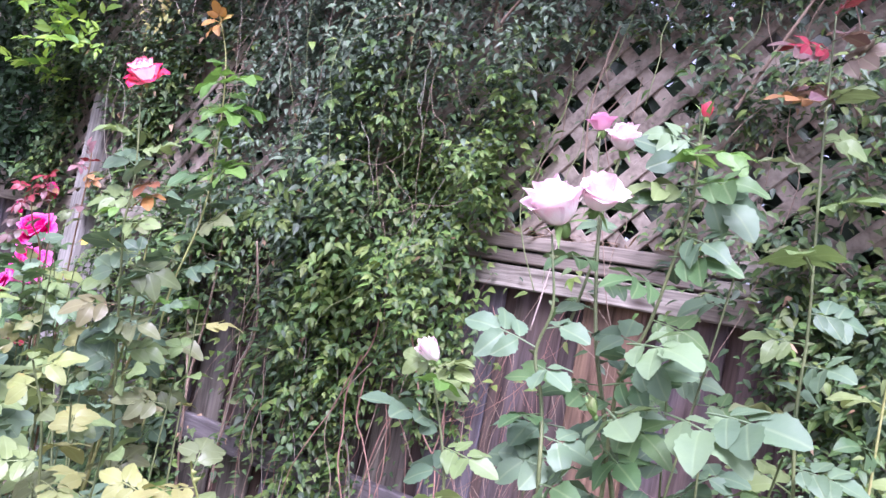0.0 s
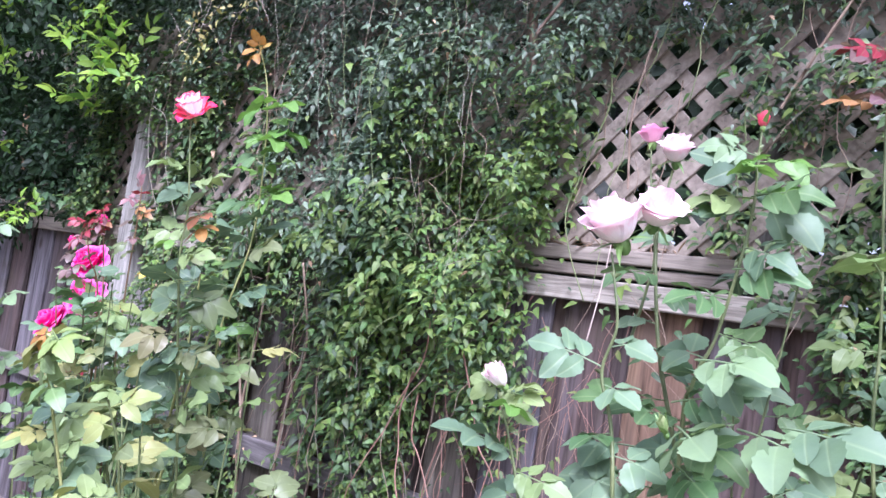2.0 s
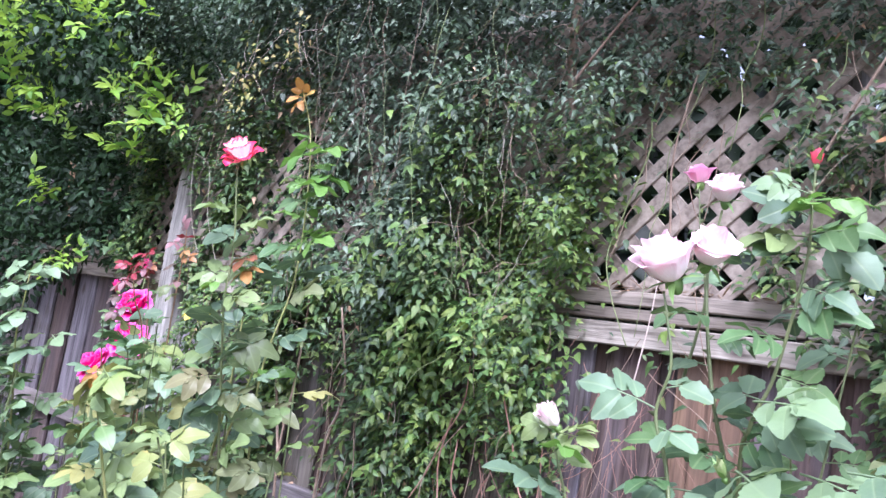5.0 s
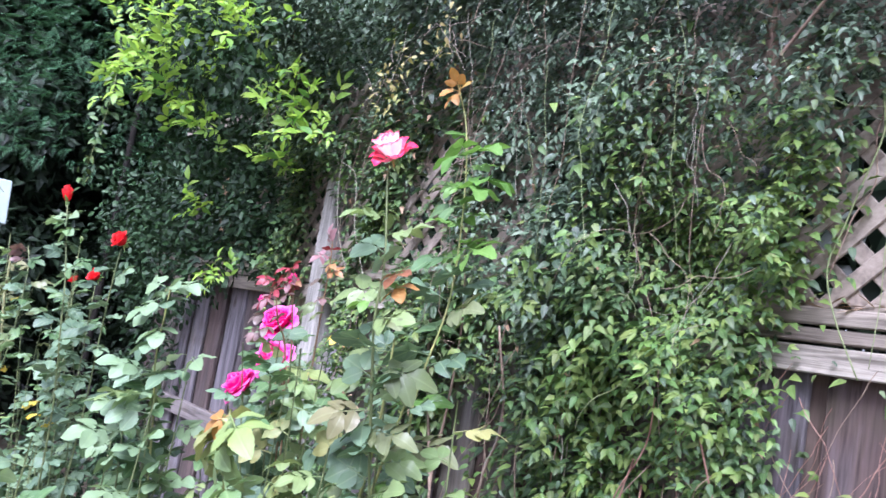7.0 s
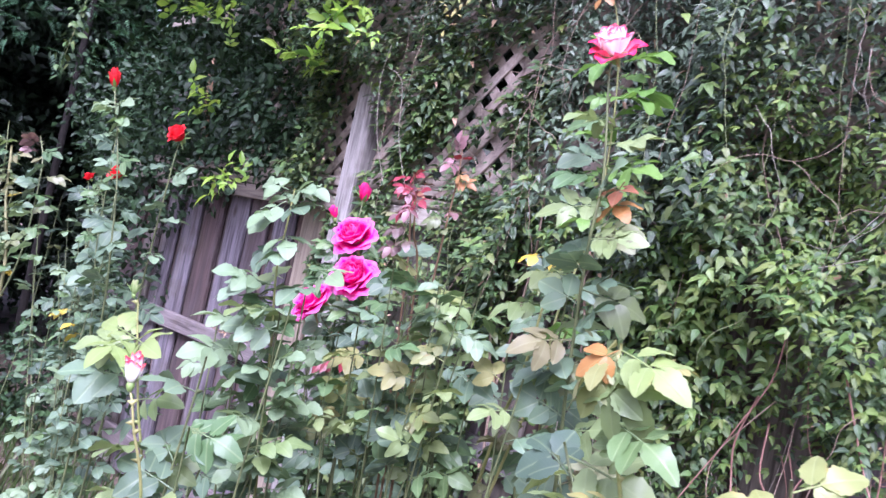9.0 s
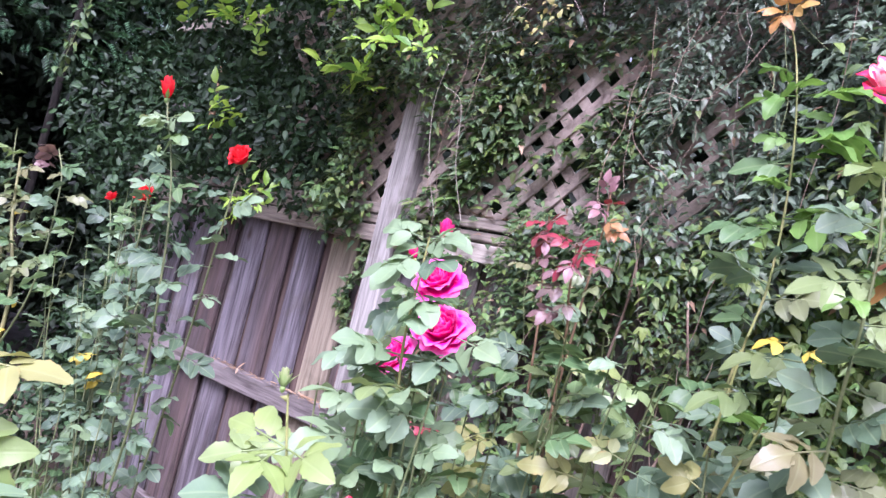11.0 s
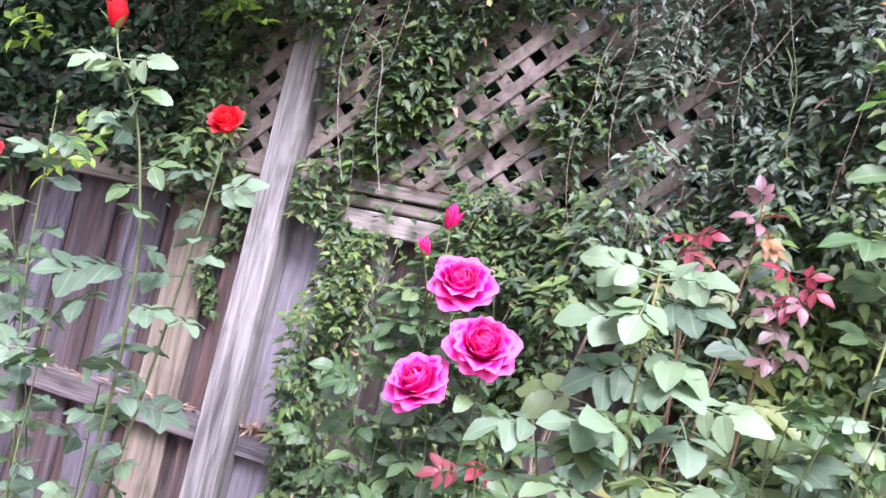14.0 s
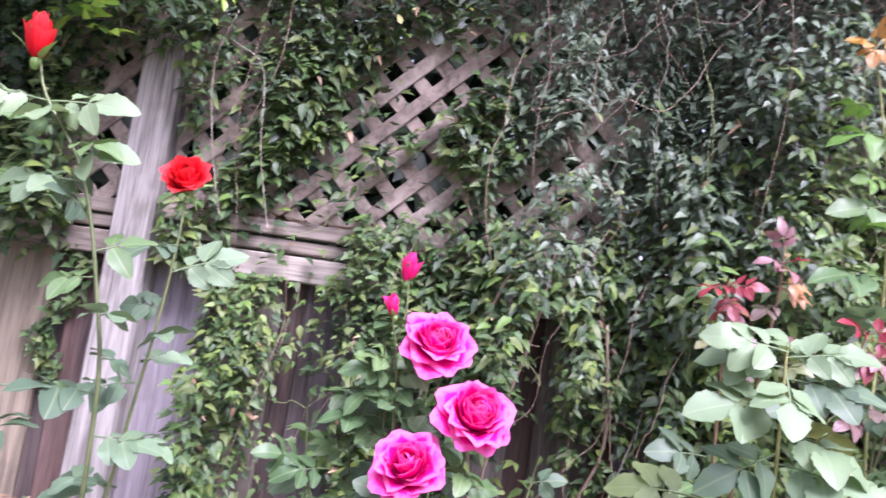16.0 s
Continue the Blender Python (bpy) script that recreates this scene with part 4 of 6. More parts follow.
for _ in range(18):
    xv = R.uniform(0.2, 1.9)
    zt = R.uniform(1.3, 2.5)
    vine(creeper, xv, zt, zt - R.uniform(0.25, 0.8), -R.uniform(0.1, 0.2) - (0.14 if zt > 2.2 else 0), R, R.uniform(0.0006, 0.0012), R.choice([M_VINE, M_VINE, M_VINE_GREEN]))
for _ in range(22):
    zt = R.uniform(1.0, 1.35)
    vine(creeper, R.uniform(1.1, 1.95), zt, zt - R.uniform(0.4, 0.8), -R.uniform(0.02, 0.12), R, R.uniform(0.0009, 0.002), R.choice([M_VINE_RED, M_VINE, M_VINE_GREY]), 0.03)
for _ in range(34):
    p = Vector((R.uniform(0.5, 1.95), -R.uniform(0.1, 0.24), R.uniform(0.9, 2.3)))
    d = Vector((R.uniform(-1, 1), R.uniform(-0.3, 0.3), R.uniform(-1.2, 0.4))).normalized() * 0.04
    pts = [p]
    for _ in range(R.randrange(3, 6)):
        d = (d + Vector((R.uniform(-0.03, 0.03), R.uniform(-0.015, 0.015), R.uniform(-0.035, 0.02)))).normalized() * R.uniform(0.03, 0.05)
        pts.append(pts[-1] + d)
    child("twig", tube("twig", smooth_path(pts, 4), R.uniform(0.0006, 0.0012), 0.0004, R.choice([M_VINE, M_VINE_GREEN, M_VINE]), 5), creeper)
for _ in range(10):
    zt = R.uniform(1.1, 1.38)
    vine(creeper, R.uniform(1.68, 1.82), zt, zt - R.uniform(0.4, 0.7), -R.uniform(0.12, 0.2), R, R.uniform(0.001, 0.0024), R.choice([M_VINE_RED, M_VINE]), 0.036)
for _ in range(85):
    x, z = R.uniform(1.86, 2.2), R.uniform(0.75, 1.48)
    twig(creeper, (x - 0.25 * max(0.0, x - 2.1), -R.uniform(0.0, 0.05), z), (R.uniform(-0.6, 0.6), 0, R.uniform(-1.2, -0.4)), R.randrange(5, 11), 0.28, R.uniform(0.0005, 0.0013), R, R.choice([M_VINE_RED, M_VINE_RED, M_VINE]))
for _ in range(46):
    x, z = R.uniform(0.95, 1.95), R.uniform(1.45, 2.5)
    twig(creeper, (x, -R.uniform(0.17, 0.3), z), (R.uniform(-0.7, 0.7), 0, -1), R.randrange(6, 16), 0.55, R.uniform(0.0005, 0.001), R, R.choice([M_VINE_GREY, M_VINE, M_VINE, M_VINE_GREEN]))
for _ in range(24):
    zt = R.uniform(1.9, 2.5)
    vine(creeper, R.uniform(2.0, 3.3), zt, zt - R.uniform(0.3, 0.8), -R.uniform(0.02, 0.08), R, R.uniform(0.001, 0.0025), R.choice([M_VINE, M_VINE_GREEN]), 0.04)
child("stem", tube("stem", smooth_path([(2.12, -0.05, 1.72), (2.11, -0.06, 1.9), (2.14, -0.05, 2.1)]), 0.003, 0.002, M_VINE, 6), creeper)
child("stem", tube("stem", smooth_path([(2.44, -0.06, 1.9), (2.52, -0.07, 2.05), (2.62, -0.06, 2.25)]), 0.004, 0.003, M_VINE, 6), creeper)
child("stem", tube("stem", smooth_path([(1.84, -0.1, 2.1), (1.96, -0.1, 2.25), (2.1, -0.09, 2.42)]), 0.004, 0.003, M_VINE, 6), creeper)


child("stem", tube("stem", smooth_path([(1.80, -0.02, 2.02), (1.775, -0.03, 2.2), (1.76, -0.02, 2.5)]), 0.013, 0.012, M_VINE, 8), creeper, None, "thick woody creeper stem")
child("stem", tube("stem", smooth_path([(2.33, -0.46, 1.62), (2.318, -0.5, 1.56), (2.31, -0.5, 1.49), (2.302, -0.5, 1.43), (2.292, -0.5, 1.365)]), 0.0008, 0.0014, M_VINE_PALE, 5), creeper, None, "pale dry hanging stem")


# bare woody stems low on the boards behind the magenta roses
for pts in ([(0.93, -0.03, 0.6), (0.9, -0.05, 0.95), (0.93, -0.06, 1.2), (0.98, -0.1, 1.42), (1.0, -0.14, 1.6)], [(1.06, -0.02, 0.55), (1.1, -0.05, 1.0), (1.16, -0.06, 1.2), (1.13, -0.1, 1.45)], [(0.9, -0.05, 0.95), (0.86, -0.1, 1.3), (0.9, -0.16, 1.5), (0.95, -0.18, 1.56)]):
    child("stem", tube("stem", smooth_path(pts), 0.0045, 0.003, M_VINE, 6), creeper)

# woody stems that climb from the trim beside the post
for xv, zt, lean in ((0.2, 2.02, 0.04), (0.31, 1.95, -0.07)):
    child("stem", tube("stem", smooth_path([(xv + 0.05, -0.05, 1.56), (xv + 0.02, -0.1, 1.72), (xv, -0.12, 1.9), (xv + lean, -0.14, zt)]), 0.0013, 0.0008, M_VINE_GREY, 5), creeper)


# wisps of yellowed young growth high on the creeper
for cx, cz, n in ((0.65, 2.14, 70), (0.88, 2.25, 40)):
    g = np.random.default_rng(int(cx * 100))
    p = np.array([cx, -0.27, cz]) + g.normal(0, 1, (n, 3)) * np.array([0.05, 0.02, 0.07])
    child("yellowed_growth", joined("yellowed_growth", M_WISP, IVY_PLAIN, aim(p, g.normal(0, 0.7, (n, 3)) + np.array([0, -0.3, -0.4]), g.normal(0, 0.5, (n, 3)) + np.array([0, -0.8, 0.6]), g.uniform(0.012, 0.026, n))), creeper)["kind"] = "stuff"
    for _ in range(8):
        twig(creeper, (cx + R.uniform(-0.05, 0.05), -0.27, cz + R.uniform(-0.05, 0.08)), (R.uniform(-1, 1), 0, R.uniform(-1, 0.4)), 6, 0.5, 0.0006, R, M_VINE_PALE)


# a strand of small leaves trailing down the boards beside the post
g = np.random.default_rng(93)
n = 150
f = g.uniform(0, 1, n)
p = np.stack([-0.105 + 0.03 * np.sin(7 * f) + g.normal(0, 0.016, n), 0.035 - g.uniform(0, 0.03, n), 1.47 - 0.33 * f], 1)
child("trailing_leaves", joined("trailing_leaves", M_IVY_STUFF, IVY_LEAF, aim(p, g.normal(0, 0.6, (n, 3)) + np.array([0, -0.4, -0.5]), g.normal(0, 0.3, (n, 3)) + np.array([0, -0.8, 0.7]), g.uniform(0.018, 0.034, n))), creeper)["kind"] = "stuff"


# ---- litter caught on the rails ----
def litter(name, x0, x1, z, count, seed):
    g = np.random.default_rng(seed)
    p = np.stack([g.uniform(x0, x1, count), g.uniform(-0.004, 0.038, count), z + g.uniform(0.001, 0.008, count)], 1)
    tip = np.stack([g.normal(0, 1, count), g.normal(0, 0.4, count), g.normal(0, 0.15, count)], 1)
    me = joined(name, M_LITTER, blade([(0, 0.02), (0.3, 0.07), (0.7, 0.06), (1, 0)], 0.2, 0.1), aim(p, tip, g.normal(0, 0.2, (count, 3)) + np.array([0, 0, 1.0]), g.uniform(0.015, 0.05, count)))
    tagged(new("leaf_litter", me), "dry brown leaf litter lying on a fence rail", "leaf litter", "litter on the fence", "stuff")


litter("leaf_litter", 0.1, 0.24, 0.868, 160, 301)
litter("leaf_litter", -0.8, -0.02, 0.868, 150, 302)
litter("leaf_litter", 0.1, 0.6, 1.586, 200, 303)
litter("leaf_litter", 1.9, 2.4, 1.586, 120, 304)


# ---- shrub that spills over the fence, with bright young shoots ----
shrub = thing("hedge_shrub", "dark glossy evergreen shrub with lime-green new shoots", "shrub", (-1.3, 0.5, 0.0))
CLUMPS = [
    (-0.55, 0.05, 1.9, 0.42), (-1.0, 0.0, 1.85, 0.5), (-0.6, 0.1, 2.35, 0.5), (-1.15, 0.0, 2.4, 0.55), (-1.5, 0.05, 1.75, 0.36), (-1.75, -0.1, 1.55, 0.3), (-2.05, 0.0, 1.85, 0.4),
    (-0.35, -0.35, 2.45, 0.4), (-0.75, -0.35, 2.55, 0.4), (-0.2, 0.25, 2.6, 0.45), (-1.1, 0.5, 2.9, 0.6), (-0.3, 0.7, 2.9, 0.6),
    (-0.48, -0.02, 1.62, 0.2), (-0.9, -0.06, 1.55, 0.24), (-1.35, -0.1, 1.4, 0.3), (-1.9, 0.3, 1.2, 0.4), (-1.45, 0.05, 0.95, 0.3), (-1.5, -0.05, 0.5, 0.32), (-2.05, 0.25, 0.75, 0.4), (-1.75, -0.02, 0.85, 0.22), (-1.7, -0.02, 0.5, 0.25), (-2.1, -0.2, 0.3, 0.4),
    (-0.3, -0.02, 1.95, 0.18), (-0.34, -0.03, 1.75, 0.13), (-0.55, -0.05, 1.8, 0.2),
]


def clump_leaves(clumps, per, seed, size, shell=0.45):
    g = np.random.default_rng(seed)
    out = []
    for cx, cy, cz, r in clumps:
        n = int(per * (r / 0.5) ** 2)
        d = g.normal(0, 1, (n, 3))
        d /= np.linalg.norm(d, axis=1, keepdims=True)
        wob = 0.75 + 0.5 * np.array([noise.noise((a * 2 + cx, b * 2 + cz, c * 2)) for a, b, c in d])
        p = np.array([cx, cy, cz]) + d * (r * (1 - shell * g.uniform(0, 1, n) ** 1.5) * wob)[:, None]
        tip = d * 0.7 + g.normal(0, 0.6, (n, 3)) + np.array([0, 0, -0.25])
        normal = d + g.normal(0, 0.5, (n, 3)) + np.array([0, 0, 0.6])
        out.append(aim(p, tip, normal, g.uniform(size[0], size[1], n)))
    return np.concatenate(out)


SHRUB_LEAF = blade([(0, 0), (0.28, 0.23), (0.66, 0.22), (1, 0)], 0.3, 0.2)
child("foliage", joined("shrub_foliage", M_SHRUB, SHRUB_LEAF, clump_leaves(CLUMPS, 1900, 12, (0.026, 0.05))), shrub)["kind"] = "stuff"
for a, b in (((-0.4, 0.4, 0.0), (-0.5, 0.2, 2.3)), ((-1.2, 0.5, 0.0), (-1.1, 0.3, 2.4)), ((-1.9, 0.5, 0.0), (-1.8, 0.3, 2.2))):
    a, b = Vector(a), Vector(b)
    child("trunk", tube("trunk", smooth_path([a, a.lerp(b, 0.4) + Vector((0.05, 0.04, 0)), b], 5), 0.04, 0.015, M_CANE_BROWN, 8), shrub)


child("trunk", tube("trunk", smooth_path([(-1.82, 0.12, -0.03), (-1.84, 0.12, 0.6), (-1.9, 0.15, 1.25), (-2.05, 0.3, 2.0)], 6), 0.075, 0.05, M_BARK_GREY, 10), shrub, None, "grey-brown leaning trunk")


def spray(n_pairs, seed):
    """A young shoot with uneven leaflets, length 1 along y."""
    rnd = random.Random(seed)
    v, u, f = [], [], []
    spots = [(0.12 + 0.8 * (i + rnd.uniform(-0.2, 0.2)) / n_pairs, side) for i in range(n_pairs) for side in (-1, 1)] + [(0.75, 0)]
    for s, side in spots:
        bv, bf, bu = blade([(0, 0), (0.2, 0.15), (0.48, 0.22), (0.78, 0.12), (1, 0)], rnd.uniform(0.1, 0.5), rnd.uniform(0.1, 0.4))
        m = Matrix.Translation((0, s, -0.15 * s * s)) @ Euler((rnd.uniform(-0.4, 0.4), rnd.uniform(-0.5, 0.5), -side * rnd.uniform(0.6, 1.2))).to_matrix().to_4x4() @ Matrix.Scale(rnd.uniform(0.36, 0.62), 4)
        b = len(v)
        v += [tuple(m @ Vector(p)) for p in bv]
        f += [tuple(b + k for k in q) for q in bf]
        u += list(bu)
    return np.array(v), f, np.array(u)


SHOOT = [spray(2, 1), spray(3, 2), spray(2, 3)]


def shoots(centre, spread, count, seed, size=(0.05, 0.1)):
    g = np.random.default_rng(seed)
    p = np.array(centre) + g.normal(0, 1, (count, 3)) * np.array(spread)
    tip = g.normal(0, 0.6, (count, 3)) + np.array([0.25, -0.6, 0.2])
    normal = g.normal(0, 0.5, (count, 3)) + np.array([0.2, -0.8, 1.0])
    return aim(p, tip, normal, g.uniform(size[0], size[1], count))


SHOOTS = (((-0.4, -0.5, 2.44), (0.24, 0.1, 0.11), 48), ((-0.95, -0.48, 2.43), (0.24, 0.07, 0.1), 49), ((0.1, -0.48, 2.45), (0.14, 0.06, 0.06), 18), ((-1.3, -0.46, 2.6), (0.28, 0.08, 0.14), 34), ((-0.55, -0.36, 2.09), (0.1, 0.04, 0.035), 11),
          ((-0.1, -0.3, 2.19), (0.07, 0.04, 0.05), 13), ((0.03, -0.26, 2.1), (0.05, 0.04, 0.06), 12), ((-0.09, -0.22, 1.95), (0.04, 0.03, 0.025), 7), ((-0.45, -0.22, 1.49), (0.045, 0.03, 0.014), 9), ((0.15, -0.2, 2.08), (0.035, 0.03, 0.05), 9), ((-0.95, -0.36, 2.2), (0.12, 0.05, 0.08), 8), ((-0.66, -0.26, 1.78), (0.03, 0.03, 0.015), 5))
for i, (c, s, n) in enumerate(SHOOTS):
    child("young_shoot", joined("young_shoot", M_SHOOT, SHOOT[i % 3], shoots(c, s, n, 50 + i, (0.07, 0.135))), shrub, None, "lime-green young leaves")["kind"] = "stuff"
# a strand trailing from above
strand = [(-1.52, -0.5, 2.6), (-1.5, -0.5, 2.3), (-1.52, -0.52, 2.08), (-1.62, -0.52, 1.86)]
path = smooth_path(strand, 8)
child("strand", tube("strand", path, 0.003, 0.0015, M_VINE_GREEN, 5), shrub)
g = np.random.default_rng(77)
p = np.array([path[i % len(path)] for i in range(120)]) + g.normal(0, 0.022, (120, 3))
child("strand_leaves", joined("strand_leaves", M_IVY_STUFF, SHRUB_LEAF, aim(p, g.normal(0, 0.6, (120, 3)) + np.array([0, -0.3, -0.6]), g.normal(0, 0.4, (120, 3)) + np.array([0.3, -0.8, 0.5]), g.uniform(0.03, 0.05, 120))), shrub)["kind"] = "stuff"


# ---- conifer ----
def frond():
    v, u, f = [], [], []
    for i in range(7):
        s = 0.05 + 0.9 * i / 7
        for side in (-1, 1):
            ln = 0.34 * (1 - 0.75 * s) + 0.05
            b = len(v)
            v += [(0, s - 0.015, -0.25 * s * s), (side * ln * 0.5, s + ln * 0.45, -0.25 * s * s - 0.02), (side * ln * 0.8, s + ln * 0.95, -0.25 * s * s - 0.06), (side * ln * 0.42, s + ln * 0.55, -0.25 * s * s - 0.01)]
            f.append((b, b + 1, b + 2, b + 3) if side > 0 else (b + 3, b + 2, b + 1, b))
            u += [(0.8, 0.5)] * 4
    return np.array(v), f, np.array(u)


conifer = thing("conifer", "dark green feathery conifer with drooping fronds", "tree", (-3.9, 0.35, 0.0))
child("trunk", tube("trunk", smooth_path([(-3.9, 0.35, -0.05), (-3.88, 0.35, 2.0), (-3.9, 0.37, 5.0)]), 0.032, 0.02, M_BARK_DARK, 10), conifer)
g = np.random.default_rng(31)
n = 13000
h = g.uniform(2.45, 5.8, n)
rad = (1.85 - 0.25 * (h - 2.4)) * (1 - 0.6 * g.uniform(0, 1, n) ** 2)
a = g.uniform(0, 2 * np.pi, n)
p = np.stack([-3.9 + rad * np.cos(a), 0.35 + rad * np.sin(a), h - 0.25 * rad], 1)
tip = np.stack([np.cos(a), np.sin(a), -0.25 + 0 * a], 1) + g.normal(0, 0.35, (n, 3))
child("foliage", joined("conifer_foliage", M_CONIFER, frond(), aim(p, tip, np.stack([np.cos(a) * 0.3, np.sin(a) * 0.3, 1 + 0 * a], 1) + g.normal(0, 0.3, (n, 3)), g.uniform(0.08, 0.16, n))), conifer)["kind"] = "stuff"


# ---- trees beyond the fence: a backdrop added to close off the sky ----
FAR_LEAF = (np.array([(0, 0, 0), (0.27, 0.42, 0.08), (0, 1, -0.2), (-0.27, 0.42, 0.08)], dtype=float), [(0, 1, 2), (0, 2, 3)], np.array([(0.5, 0), (0.8, 0.4), (0.5, 1), (0.2, 0.4)]))


def far_tree(x, y, height, r, seed):
    t = thing("background_tree", "leafy backdrop tree behind the fence, leaves coloured near black as in deep shade", "tree", (x, y, 0.0), "trees behind the fence")
    rr = random.Random(seed)
    child("trunk", tube("trunk", smooth_path([(x, y, -0.05), (x + 0.1, y, height * 0.4), (x, y + 0.1, height * 0.8)]), 0.035, 0.02, M_BARK_DARK, 8), t)
    cl = [(x + rr.uniform(-r, r) * 0.7, y + rr.uniform(-0.5, 0.5), height * rr.uniform(0.08, 1.0), r * rr.uniform(0.5, 0.8)) for _ in range(12)]
    child("crown", joined("crown", M_FAR_SHADED, FAR_LEAF, clump_leaves(cl, 520 if x < -1.5 else 110, seed, (0.07, 0.13) if x < -1.5 else (0.13, 0.24), 0.7)), t)["kind"] = "stuff"


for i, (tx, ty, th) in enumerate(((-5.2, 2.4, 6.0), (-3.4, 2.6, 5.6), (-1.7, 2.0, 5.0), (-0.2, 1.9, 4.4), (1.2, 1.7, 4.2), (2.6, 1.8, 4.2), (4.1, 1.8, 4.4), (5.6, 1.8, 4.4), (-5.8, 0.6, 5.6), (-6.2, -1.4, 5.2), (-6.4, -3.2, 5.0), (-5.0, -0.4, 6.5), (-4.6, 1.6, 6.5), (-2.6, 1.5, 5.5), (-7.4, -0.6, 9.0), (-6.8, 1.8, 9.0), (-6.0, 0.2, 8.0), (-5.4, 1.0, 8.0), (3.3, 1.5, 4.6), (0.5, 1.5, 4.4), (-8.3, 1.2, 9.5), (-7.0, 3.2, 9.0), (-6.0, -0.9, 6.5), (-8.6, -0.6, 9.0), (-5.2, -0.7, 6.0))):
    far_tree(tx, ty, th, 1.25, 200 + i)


# ---- garden shed ----
shed = thing("garden_shed", "cream ribbed garden shed with a grey-green sheet roof", "shed", (-2.75, -1.5, 0.0))
SX, SY = -2.075, -0.78
bm = bmesh.new()
bmesh.ops.create_cube(bm, size=1.0)
bmesh.ops.scale(bm, vec=(1.5, 1.5, 1.56), verts=bm.verts)
me = bpy.data.meshes.new("wall")
bm.to_mesh(me)
bm.free()
me.materials.append(M_SHEDWALL)
child("wall", me, shed, pose(SX - 0.75, SY - 0.75, 0.78))
rib_me = box_mesh("rib", (0.014, 0.02, 1.5), M_SHEDWALL, 0.004)
for i in range(12):
    child("rib", rib_me, shed, pose(SX + 0.005, SY - 0.14 - 0.12 * i, 0.78))
for i in range(12):
    child("rib", rib_me, shed, pose(SX - 0.14 - 0.12 * i, SY + 0.003, 0.78, 0, 0, 90))
child("corner_trim", box_mesh("corner_trim", (0.085, 0.085, 1.57), M_SHEDWALL, 0.006), shed, pose(SX - 0.02, SY - 0.02, 0.787))
child("roof", box_mesh("roof", (0.25, 1.6, 0.022), M_SHEDROOF, 0.004), shed, pose(SX + 0.0, SY - 0.76, 1.7, 0, 72, 0), "pale grey-green roof edge")
child("roof", box_mesh("roof", (1.56, 1.6, 0.022), M_SHEDROOF, 0.004), shed, pose(SX - 0.82, SY - 0.76, 1.8, 0, -1, 0))
child("fascia", box_mesh("fascia", (0.02, 1.56, 0.04), M_SHEDROOF, 0.004), shed, pose(SX + 0.03, SY - 0.76, 1.585))


